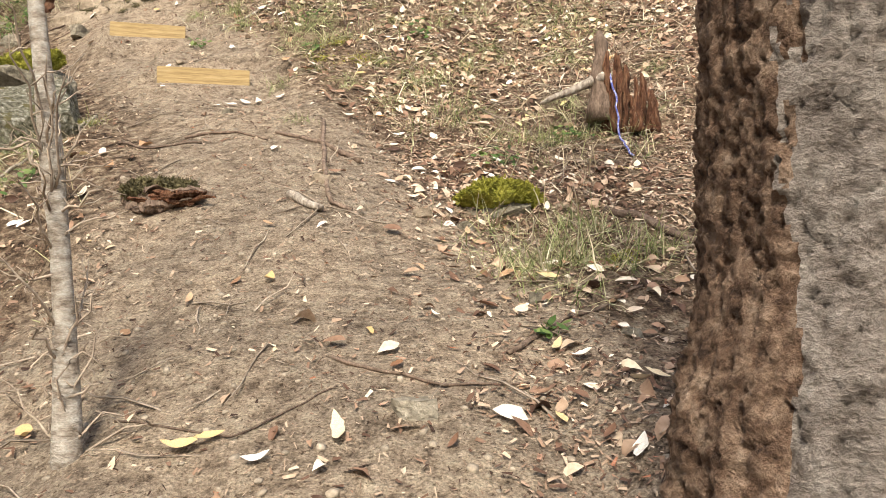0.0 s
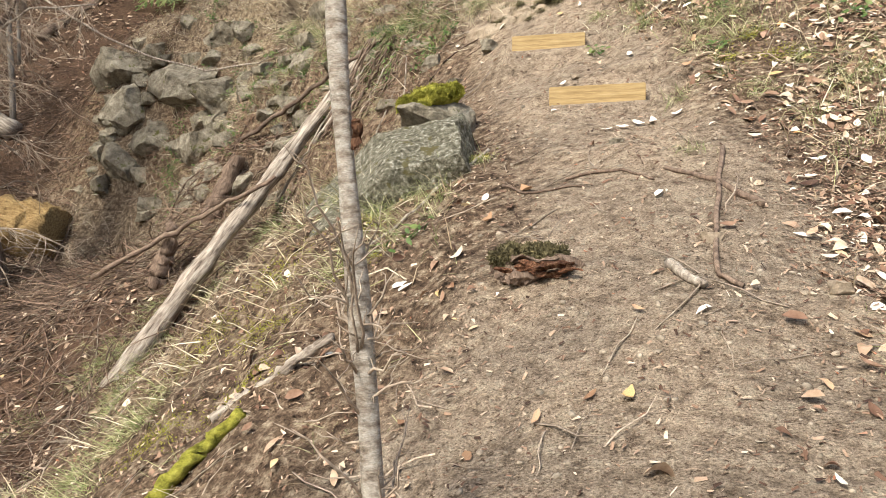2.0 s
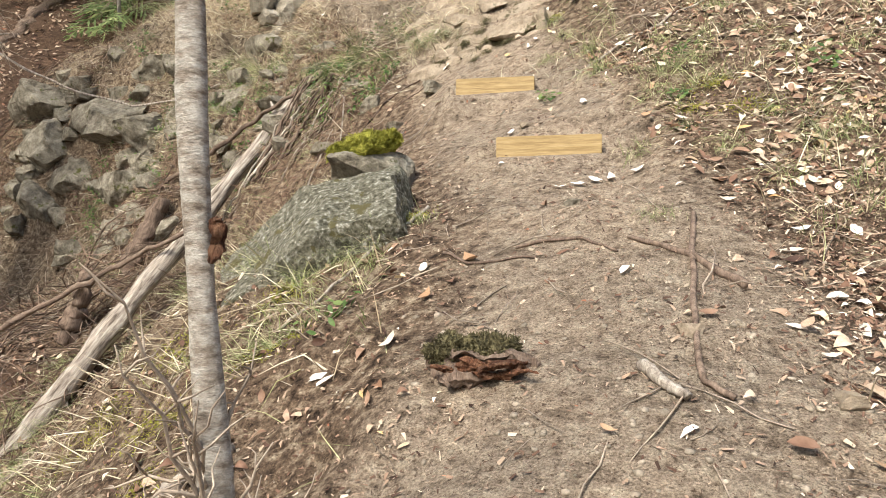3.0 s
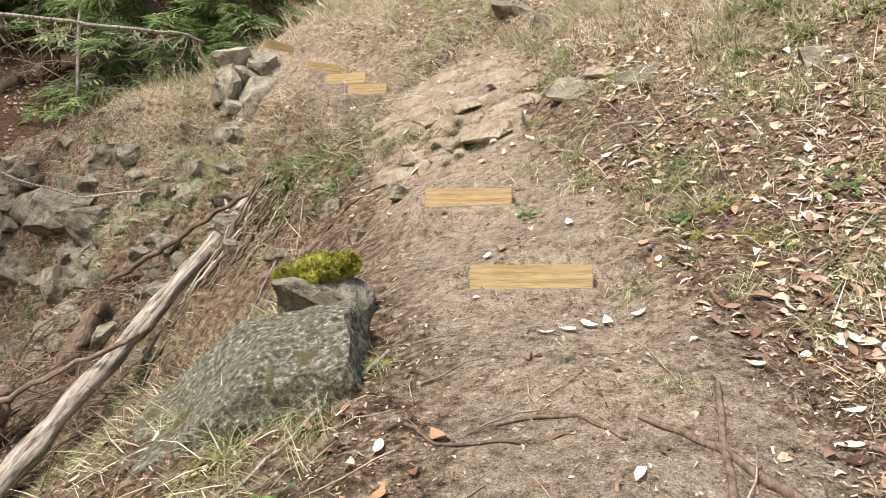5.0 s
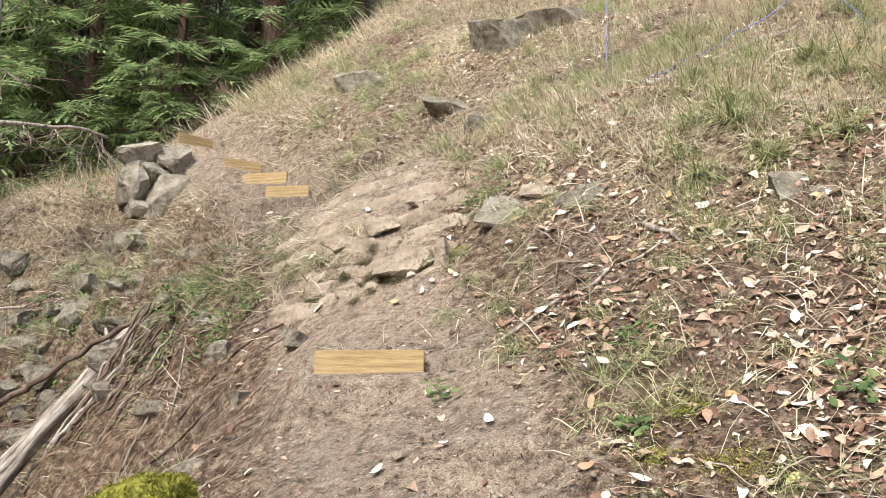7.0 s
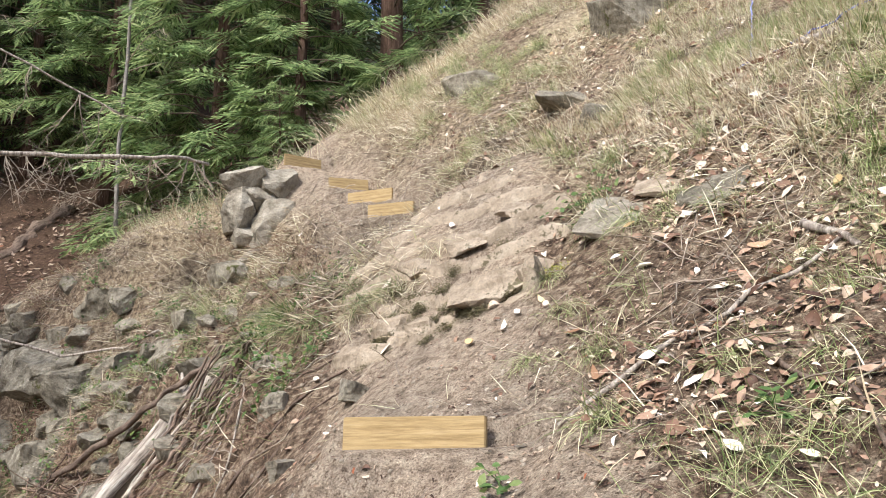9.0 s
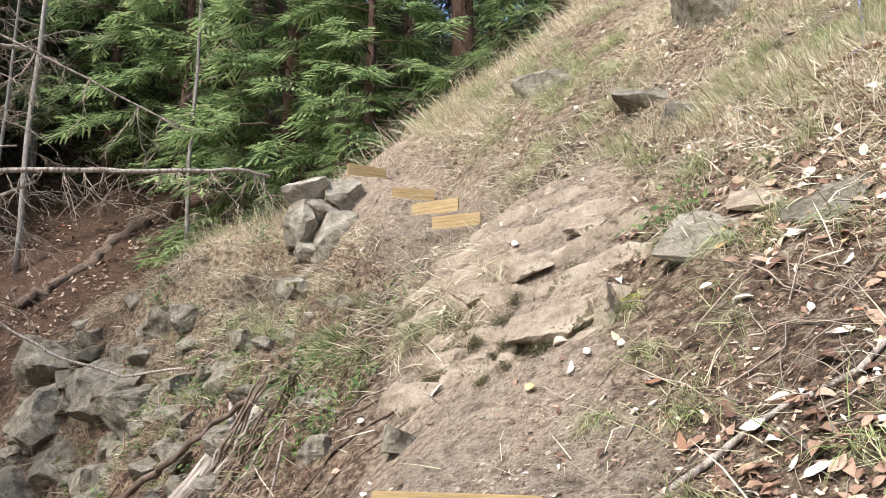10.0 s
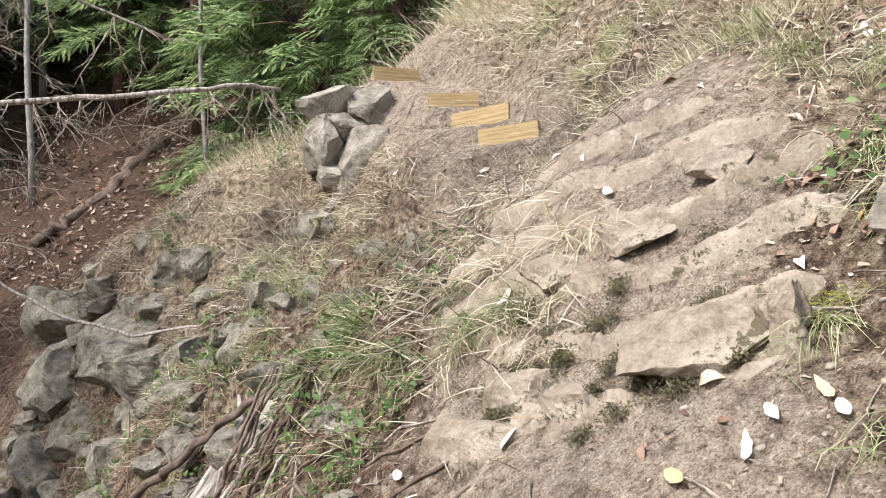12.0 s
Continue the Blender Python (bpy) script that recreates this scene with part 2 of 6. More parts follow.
CHIPS = leaf_mat("needle_and_bark_litter", [(0.0, (0.035, 0.018, 0.012)), (0.3, (0.13, 0.072, 0.048)), (0.62, (0.30, 0.20, 0.14)), (0.9, (0.50, 0.39, 0.29)), (0.97, (0.66, 0.56, 0.44)), (1.0, (0.34, 0.12, 0.06))], "island", 0.8, 0.0)
STRAW = leaf_mat("dry_grass", [(0.0, (0.15, 0.10, 0.06)), (0.25, (0.44, 0.35, 0.23)), (0.55, (0.70, 0.62, 0.45)), (0.85, (0.86, 0.80, 0.64)), (1.0, (0.36, 0.38, 0.16))], "island", 0.7, 0.25)
DEADGRASS = leaf_mat("brown_dead_grass", [(0.0, (0.04, 0.02, 0.013)), (0.35, (0.16, 0.085, 0.058)), (0.65, (0.30, 0.19, 0.13)), (0.85, (0.45, 0.35, 0.24)), (0.92, (0.22, 0.20, 0.10)), (1.0, (0.12, 0.20, 0.07))], "island", 0.8, 0.2)
GRASS = leaf_mat("green_grass", [(0.0, (0.12, 0.17, 0.05)), (0.4, (0.30, 0.35, 0.14)), (0.75, (0.52, 0.52, 0.29)), (1.0, (0.70, 0.64, 0.44))], "island", 0.6, 0.3)
BROWGRASS = leaf_mat("dark_green_grass", [(0.0, (0.06, 0.09, 0.03)), (0.4, (0.15, 0.20, 0.07)), (0.75, (0.30, 0.32, 0.14)), (1.0, (0.50, 0.44, 0.28))], "island", 0.6, 0.25)
# darkened copy of the cedar foliage: shade deep in the wood as colour
CEDARSHADE = leaf_mat("shaded_cedar_fronds", [(0.0, (0.025, 0.042, 0.018)), (0.5, (0.065, 0.095, 0.04)), (0.85, (0.115, 0.14, 0.065)), (1.0, (0.16, 0.145, 0.08))], "island", 0.6, 0.2, 9.0)
CEDAR = leaf_mat("cedar_fronds", [(0.0, (0.07, 0.11, 0.045)), (0.5, (0.27, 0.38, 0.16)), (0.85, (0.46, 0.56, 0.26)), (1.0, (0.58, 0.62, 0.34))], "island", 0.45, 0.45, 9.0)
HERB = leaf_mat("small_green_leaves", [(0.0, (0.04, 0.08, 0.02)), (0.6, (0.10, 0.17, 0.045)), (1.0, (0.20, 0.25, 0.08))], "island", 0.55, 0.25)
ROPE = plain_mat("blue_braided_rope", [(0.35, (0.045, 0.055, 0.22)), (0.5, (0.12, 0.14, 0.42)), (0.6, (0.55, 0.56, 0.68))], 60.0, 0.6, 0.5, 0.004)
OLDBARK = plain_mat("yellow_brown_rotting_bark", [(0.3, (0.10, 0.06, 0.025)), (0.5, (0.30, 0.20, 0.09)), (0.75, (0.45, 0.34, 0.17))], 7.0, 0.95, 1.0, 0.03, (4, 4, 1), 40)
DARKMOSS = plain_mat("dark_dry_moss", [(0.3, (0.055, 0.045, 0.024)), (0.5, (0.14, 0.12, 0.06)), (0.75, (0.26, 0.225, 0.12))], 26.0, 1.0, 1.0, 0.02, None, 160)
PEBBLE = plain_mat("small_stones", [(0.3, (0.20, 0.16, 0.115)), (0.7, (0.44, 0.375, 0.295))], 9.0, 0.9, 0.5, 0.01, None, 60, 0.25, "island")

# ---- the lie of the land ----
# heights of the hillside: stations ahead, and at each the heights at these distances across
ACROSS = np.array((-13, -10.5, -8.6, -7, -5.4, -3.8, -2.4, -1, 0.6, 3.0))
STATIONS = (
    (-1, (-1.00, -1.09, -1.18, -1.32, -1.38, -1.10, -0.62, -0.19, -0.06, 0.01)),
    (2, (-0.40, -0.62, -0.71, -0.64, -0.36, 0.05, 0.51, 1.02, 1.11, 0.90)),
    (3.6, (-0.04, -0.32, -0.50, -0.38, 0.13, 0.74, 1.45, 1.76, 1.57, 1.50)),
    (5, (0.33, 0.06, -0.31, -0.33, 0.36, 1.98, 2.30, 2.43, 2.18, 2.35)),
    (6.3, (0.69, 0.44, 0.04, -0.14, 0.78, 2.61, 2.97, 3.07, 2.85, 3.55)),
    (7.6, (1.06, 1.02, 1.30, 1.16, 1.54, 3.28, 3.66, 4.05, 4.04, 4.54)),
    (8.8, (1.47, 1.52, 1.93, 2.34, 3.64, 4.22, 4.55, 4.86, 5.20, 5.36)),
    (10, (1.94, 1.76, 3.73, 4.17, 4.84, 5.65, 5.61, 5.94, 6.01, 6.28)),
    (11.8, (5.75, 6.10, 5.60, 5.94, 5.89, 6.42, 6.95, 7.24, 7.44, 7.78)),
    (14, (6.9, 7.55, 8.15, 8.40, 8.70, 8.72, 8.75, 8.85, 9.10, 9.61)),
    (17, (8.6, 9.6, 10.6, 11.3, 11.6, 11.5, 11.3, 11.2, 11.4, 11.8)),
)
AHEAD = np.array([s for s, _ in STATIONS], float)
HEIGHTS = np.array([h for _, h in STATIONS])
TRAIL = np.array(((0, -3), (-0.2, 0), (-0.42, 2.2), (-0.6, 3.6), (-0.95, 4.8), (-1.77, 6.2), (-2.75, 7.75), (-3.35, 8.9), (-4.4, 10.6), (-6.1, 12.3), (-8.3, 13.5), (-9.5, 14.6)))
# step boards: middle, top, turn about the upright, length
STEPS = ((-1.785, 6.25, 3.08, 13, 0.67), (-2.665, 7.56, 3.80, 14, 0.65), (-6.12, 12.36, 6.45, 12, 0.59), (-6.66, 12.68, 6.78, 10, 0.62), (-7.26, 13.01, 7.13, 52, 0.54), (-8.36, 13.34, 7.75, 66, 0.58))


def spline(v, knots):
    n, eye_ = len(knots), np.eye(len(knots))
    slope = np.array([(eye_[min(i + 1, n - 1)] - eye_[max(i - 1, 0)]) / (knots[min(i + 1, n - 1)] - knots[max(i - 1, 0)]) for i in range(n)])
    k = np.clip(np.searchsorted(knots, v) - 1, 0, n - 2)
    h = knots[k + 1] - knots[k]
    t = (v - knots[k]) / h
    c = np.clip(t, 0, 1)
    e = ((t - c) * h)[:, None]
    return ((2 * c**3 - 3 * c**2 + 1)[:, None] * eye_[k] + ((c**3 - 2 * c**2 + c) * h)[:, None] * slope[k] + (3 * c**2 - 2 * c**3)[:, None] * eye_[k + 1]
            + ((c**3 - c**2) * h)[:, None] * slope[k + 1] + np.minimum(e, 0) * slope[0] + np.maximum(e, 0) * slope[-1])


def value_noise(x, y, seed):
    xi, yi = np.floor(x).astype(np.int64), np.floor(y).astype(np.int64)
    def cell(a, b):
        h = (a * 374761393 + b * 668265263 + seed * 974634777) & 0x7FFFFFFF
        h = ((h ^ (h >> 13)) * 1274126177) & 0x7FFFFFFF
        return ((h ^ (h >> 16)) & 0xFFFF) / 65535.0
    u, v = x - xi, y - yi
    u, v = u * u * (3 - 2 * u), v * v * (3 - 2 * v)
    return (cell(xi, yi) * (1 - u) + cell(xi + 1, yi) * u) * (1 - v) + (cell(xi, yi + 1) * (1 - u) + cell(xi + 1, yi + 1) * u) * v - 0.5


def fbm(x, y, scale, seed, octaves=4):
    out, amp = np.zeros_like(x), 1.0
    for o in range(octaves):
        out += amp * value_noise(x * scale * 2**o + 13.7 * o, y * scale * 2**o - 7.1 * o, seed + o)
        amp *= 0.5
    return out


def smooth(a, b, v):
    t = np.clip((v - a) / (b - a), 0, 1)
    return t * t * (3 - 2 * t)


def trail_distance(x, y):
    """Distance from the trail's middle line, and on which side (right is plus)."""
    best, side = np.full(x.shape, 1e9), np.zeros(x.shape)
    for (ax, ay), (bx, by) in zip(TRAIL[:-1], TRAIL[1:]):
        dx, dy = bx - ax, by - ay
        t = np.clip(((x - ax) * dx + (y - ay) * dy) / (dx * dx + dy * dy), 0, 1)
        d = np.hypot(x - ax - t * dx, y - ay - t * dy)
        s = np.sign((x - ax) * dy - (y - ay) * dx)
        side = np.where(d < best, s, side)
        best = np.minimum(best, d)
    return best, side


def beyond_crest(x, y):
    """How far a place lies behind the brow, where the ground falls to the forest."""
    return np.where(x > -9.35, -0.75 * (x + 9.35) + 0.66 * (y - 13.75), 0.95 * (y - 13.75 - 0.22 * (x + 9.35)))


def land(x, y):
    """Height of the ground at x, y (arrays)."""
    x, y = np.atleast_1d(np.asarray(x, float)), np.atleast_1d(np.asarray(y, float))
    xc, yc = np.clip(x, -15, 12), np.clip(y, -4, 19)
    hill = np.einsum("ni,ij,nj->n", spline(yc, AHEAD), HEIGHTS, spline(xc, ACROSS)) + 0.1 * (y - yc) + 0.12 * (x - xc)
    wood = np.clip(3.9 - 0.44 * (x + 15) + 0.7 * (y - 10.6), -1.5, 16) + 0.02 * np.maximum(-x - 30, 0)
    hill = hill + (wood - hill) * smooth(-13.2, -14.8, x)
    past = beyond_crest(x, y)
    hill = np.where(past > 0, np.maximum(hill - 1.15 * past, np.minimum(wood, hill)), hill)
    d, side = trail_distance(x, y)
    rough = smooth(0.3, 1.2, d)
    z = hill + fbm(x, y, 0.9, 3) * 0.16 * rough + fbm(x, y, 3.1, 11) * (0.035 + 0.05 * rough) + fbm(x, y, 14.0, 23, 3) * (0.010 + 0.014 * rough)
    bank = bank_share(x, y)
    z = z + bank * (np.abs(fbm(x * 1.0, y, 1.6, 41)) * 0.55 - 0.12)
    crag = bank * smooth(0.0, 0.5, 0.25 + fbm(x, y, 0.55, 47))
    shelf = (z + 0.5 * fbm(x, y, 0.9, 48) + 0.15 * x) / 0.42
    up_shelf = shelf - np.floor(shelf)
    z = z + crag * 0.42 * 0.85 * (smooth(0.55, 0.95, up_shelf) - up_shelf)
    for cx, cy, top, turn, length in STEPS:
        c, s = math.cos(radians(turn)), math.sin(radians(turn))
        u, v = (x - cx) * c + (y - cy) * s, -(x - cx) * s + (y - cy) * c
        near = smooth(length * 0.5 + 0.35, length * 0.5, np.abs(u))
        front = near * smooth(-0.32, -0.05, v) * (v < 0.06)
        behind = near * smooth(0.4, 0.1, v) * (v >= 0.06)
        fall = smooth(length * 0.5 + 0.45, length * 0.5 + 0.05, np.abs(u)) * smooth(-1.1, -0.7, v) * (v < 0.06)
        z = z + fall * np.minimum(top - (0.135 if cy < 10 else 0.175) - 0.5 * np.maximum(-v - 0.06, 0) - z, 0)
        z = z + front * np.clip(top - (0.135 if cy < 10 else 0.175) - z, -0.5, 0.5) + behind * np.clip(top - 0.012 - z, -0.5, 0.5)
    return z


def bank_share(x, y):
    """The steep, broken bank above the gully."""
    return smooth(-3.9, -4.8, x) * smooth(7.6, 8.6, y + 0.12 * (x + 5)) * smooth(13.0, 12.0, y - 0.05 * (x + 8)) * smooth(-13.8, -12.6, x)


def ledge_share(x, y):
    """Bare sandstone where the trail climbs the ledge."""
    return smooth(1.15, 0.8, np.hypot((x + 3.36 + 0.3 * (y - 9.2)) / 0.7, (y - 9.2) / 0.58) + 0.55 * fbm(x, y, 1.8, 58)) * smooth(8.70, 8.76, y - 0.06 * (x + 3.1))


def land1(x, y):
    return float(land(x, y)[0])


def mesh_from(name, verts, faces, material, smooth_shade=True):
    me = bpy.data.meshes.new(name)
    verts, faces = np.asarray(verts, np.float32), np.asarray(faces, np.int32)
    me.vertices.add(len(verts))
    me.vertices.foreach_set("co", verts.ravel())
    k = faces.shape[1]
    me.loops.add(faces.size)
    me.loops.foreach_set("vertex_index", faces.ravel())
    me.polygons.add(len(faces))
    me.polygons.foreach_set("loop_start", np.arange(0, faces.size, k, dtype=np.int32))
    me.update(calc_edges=True)
    me.polygons.foreach_set("use_smooth", np.full(len(faces), smooth_shade))
    me.materials.append(material)
    return me


def spaced(lo, hi, fine_lo, fine_hi, step, grow=1.25):
    v = list(np.arange(fine_lo, fine_hi + step / 2, step))
    s = step
    while v[-1] < hi:
        s = min(s * grow, 3.0)
        v.append(v[-1] + s)
    s = step
    while v[0] > lo:
        s = min(s * grow, 3.0)
        v.insert(0, v[0] - s)
    return np.array(v)


def build_ground():
    xs, ys = spaced(-70, 60, -13.4, 3.2, 0.055), spaced(-40, 70, 0.6, 16.0, 0.055)
    gx, gy = np.meshgrid(xs, ys)
    x, y = gx.ravel(), gy.ravel()
    z = land(x, y)
    nx, ny = len(xs), len(ys)
    i = (np.arange(ny - 1)[:, None] * nx + np.arange(nx - 1)).ravel()
    me = mesh_from("ground", np.stack((x, y, z), 1), np.stack((i, i + 1, i + nx + 1, i + nx), 1), EARTH)
    d, side = trail_distance(x, y)
    wide = 0.62 + 0.35 * smooth(5.0, 3.0, y) + 0.2 * fbm(x, y, 1.1, 5)
    tread = smooth(wide + 0.25, wide - 0.2, d) + 0.7 * smooth(0.9, 0.5, np.hypot(x + 3.6, (y - 9.6) * 0.8))
    stony = np.clip(bank_share(x, y) * (0.4 + 1.1 * fbm(x, y, 0.8, 8)), 0, 1)
    straw = smooth(7.5, 10.5, y + 0.25 * x) * (0.5 + 0.8 * fbm(x, y, 0.7, 9)) * smooth(0.3, 1.0, d) * (1 - stony)
    forest = 1 - np.clip(smooth(-13.2, -14.5, x) + smooth(0.6, 1.6, beyond_crest(x, y)) * (x < 0) + smooth(8.2, 7.4, y) * smooth(-4.0, -5.5, x), 0, 1)
    a = me.color_attributes.new("zone", "FLOAT_COLOR", "POINT")
    a.data.foreach_set("color", np.stack((np.clip(tread, 0, 1), stony, np.clip(straw, 0, 1), forest), 1).astype(np.float32).ravel())
    return tagged(new("ground", me), "steep hillside of tan earth, litter and stony bank", "ground", kind="structure")


build_ground()

# ---- makers ----
def part(name, me, parent, label=""):
    ob = new(name, me)
    ob.parent = parent
    return tagged(ob, label)


def tube(points, radii, sides=8, wobble=0.0, rng=None, ridges=0):
    """Vertices and quads of a limb along points; ends closed by small rings."""
    pts = [Vector(p) for p in points]
    verts, faces = [], []
    up = Vector((0.3, 0.2, 0.93))
    for i, p in enumerate(pts):
        d = (pts[min(i + 1, len(pts) - 1)] - pts[max(i - 1, 0)]).normalized()
        a = d.cross(up if abs(d.dot(up)) < 0.95 else Vector((1, 0, 0))).normalized()
        b = d.cross(a)
        for s in range(sides):
            q = 2 * math.pi * s / sides
            r = radii[i] * (1 + (wobble * (rng.random() - 0.5) * 2 if rng else 0)) * (1 + (0.1 * math.cos(q * ridges) if ridges else 0))
            verts.append(p + a * math.cos(q) * r + b * math.sin(q) * r)
    n = len(pts)
    for i in range(n - 1):
        for s in range(sides):
            t = (s + 1) % sides
            faces.append((i * sides + s, i * sides + t, (i + 1) * sides + t, (i + 1) * sides + s))
    for ring, p in ((0, pts[0]), (n - 1, pts[-1])):
        c = len(verts)
        verts.append(p)
        for s in range(sides):
            t = (s + 1) % sides
            faces.append((ring * sides + s, ring * sides + t, c, c) if ring else (ring * sides + t, ring * sides + s, c, c))
    return verts, faces


def tubes_mesh(name, limbs, material):
    """One mesh of several limbs; each limb is (points, radii, sides, wobble, rng, ridges)."""
    verts, faces = [], []
    for limb in limbs:
        v, f = tube(*limb)
        o = len(verts)
        verts += v
        faces += [tuple(k + o for k in q) for q in f]
    me = bpy.data.meshes.new(name)
    me.from_pydata(verts, [], [q if q[2] != q[3] else q[:3] for q in faces])
    me.polygons.foreach_set("use_smooth", np.ones(len(me.polygons), bool))
    me.materials.append(material)
    return me


def bent(a, b, n, sag, rng, jitter):
    """Points from a to b with a sag in the middle and some crookedness."""
    a, b = Vector(a), Vector(b)
    out = []
    for i in range(n):
        t = i / (n - 1)
        p = a.lerp(b, t) + Vector((0, 0, -sag * 4 * t * (1 - t)))
        if 0 < i < n - 1:
            p += Vector((rng.uniform(-1, 1), rng.uniform(-1, 1), rng.uniform(-1, 1))) * jitter
        out.append(p)
    return out


def rock_mesh(name, size, material, seed, cuts=9, detail=14, rough=0.05, layered=0.0, soft_shade=False, round_off=0.16):
    """A broken stone: a block cut by flat faces, its edges worn, with fine unevenness."""
    rng = random.Random(seed)
    n, verts, faces, index = detail, [], [], {}
    def vid(p):
        key = tuple(round(c * n) for c in p)
        if key not in index:
            index[key] = len(verts)
            verts.append(p)
        return index[key]
    for axis in range(3):
        for sign in (-1, 1):
            for i in range(n):
                for j in range(n):
                    quad = []
                    for di, dj in ((0, 0), (1, 0), (1, 1), (0, 1)):
                        p = [0.0, 0.0, 0.0]
                        p[axis], p[(axis + 1) % 3], p[(axis + 2) % 3] = sign, 2 * (i + di) / n - 1, 2 * (j + dj) / n - 1
                        quad.append(vid(tuple(p)))
                    faces.append(quad if sign > 0 else quad[::-1])
    v = np.array(verts)
    soft = v / np.linalg.norm(v, axis=1, keepdims=True)
    v = v * (1 - round_off) + soft * round_off
    for _ in range(cuts):
        d = np.array([rng.gauss(0, 1), rng.gauss(0, 1), rng.gauss(0, 0.8)])
        d /= np.linalg.norm(d)
        over = np.maximum(v @ d - rng.uniform(0.62, 0.92), 0)
        v = v - over[:, None] * d
    if layered:
        step = np.floor(v[:, 2] * 4 + 0.3 * np.sin(v[:, 0] * 3 + seed))
        shift = np.array([[math.sin(k * 12.9 + seed), math.cos(k * 7.7 + seed)] for k in step])
        v[:, :2] *= 1 + layered * shift
    v = v * np.array(size) / 2
    out = np.array([Vector(p) + Vector(noise.noise_vector(Vector(p) * 3.3 / max(size) + Vector((seed, 0, 0)))) * rough * max(size)
                    + Vector(noise.noise_vector(Vector(p) * 13 / max(size) + Vector((0, seed, 0)))) * rough * 0.35 * max(size) for p in v])
    return mesh_from(name, out, faces, material, soft_shade)


def merged(name, template, faces, mats, material, smooth_shade=True):
    """Many copies of small shapes as one mesh. template: (k, n, 3) variants; mats: (N, 3, 4) and a variant for each."""
    base, (m, which) = np.asarray(template), mats
    v = np.einsum("nij,nkj->nki", m[:, :, :3], base[which]) + m[:, None, :, 3]
    k = base.shape[1]
    f = (np.arange(len(m))[:, None, None] * k + np.asarray(faces)[None]).reshape(-1, np.asarray(faces).shape[1])
    return mesh_from(name, v.reshape(-1, 3), f, material, smooth_shade)


def frames_on_land(x, y, turn, tilt, roll, size, lift=0.0):
    """Placements (N, 3, 4) of things lying on the slope with a turn, and a tilt and roll away from it."""
    e = 0.06
    z = land(x, y)
    nx, ny = -(land(x + e, y) - land(x - e, y)) / (2 * e), -(land(x, y + e) - land(x, y - e)) / (2 * e)
    up = np.stack((nx, ny, np.ones_like(nx)), 1)
    up /= np.linalg.norm(up, axis=1, keepdims=True)
    head = np.stack((np.cos(turn), np.sin(turn), np.zeros_like(turn)), 1)
    head -= up * (head * up).sum(1, keepdims=True)
    head /= np.linalg.norm(head, axis=1, keepdims=True)
    side = np.cross(up, head)
    h2 = head * np.cos(tilt)[:, None] + up * np.sin(tilt)[:, None]
    u2 = np.cross(h2, side)
    s3 = side * np.cos(roll)[:, None] + u2 * np.sin(roll)[:, None]
    u3 = np.cross(h2, s3)
    m = np.stack((h2, s3, u3), 2) * size[:, None, None]
    return np.concatenate((m, (np.stack((x, y, z), 1) + up * np.broadcast_to(lift, x.shape)[:, None])[:, :, None]), 2)


def leaf_shape(rows, seed, width=0.27, curl=0.18, cup=0.25):
    """A leaf of length 1 along x: a blade with a pointed tip, cupped and curled, on a grid of 3 across."""
    rng = random.Random(seed)
    v = []
    bend, twist = rng.uniform(-curl, curl), rng.uniform(-0.5, 0.5)
    for i in range(rows):
        t = i / (rows - 1)
        w = width * (math.sin(math.pi * min(t * 1.02, 1.0) ** 0.8) ** 0.75 if 0 < t < 1 else 0.04) * rng.uniform(0.74, 1.12)
        for j in (-1, 0, 1):
            v.append((t - 0.5, j * w, bend * 4 * (t - 0.5) ** 2 + cup * w * abs(j) + twist * j * w * (t - 0.5)))
    f = [(i * 3 + j, i * 3 + j + 3, i * 3 + j + 4, i * 3 + j + 1) for i in range(rows - 1) for j in range(2)]
    return v, f

# ---- step boards of the trail ----
def build_step(cx, cy, top, turn, length, seed):
    rng = random.Random(seed)
    tall = 0.15 if cy < 10 else 0.19
    bm = bmesh.new()
    bmesh.ops.create_cube(bm, size=1)
    bmesh.ops.scale(bm, vec=(length, 0.04, tall), verts=bm.verts)
    bmesh.ops.bevel(bm, geom=bm.edges[:], offset=0.004, segments=2, affect="EDGES")
    me = bpy.data.meshes.new("step_board")
    bm.to_mesh(me)
    bm.free()
    me.materials.append(BOARD)
    ob = new("step_board", me)
    ob.matrix_world = pose(cx, cy, top - tall / 2, rng.uniform(-4, 0), rng.uniform(-1.2, 1.2), turn)
    return tagged(ob, "pale sawn timber board set on edge as a trail step", "step", "trail steps")


for n, s in enumerate(STEPS):
    build_step(*s, n)


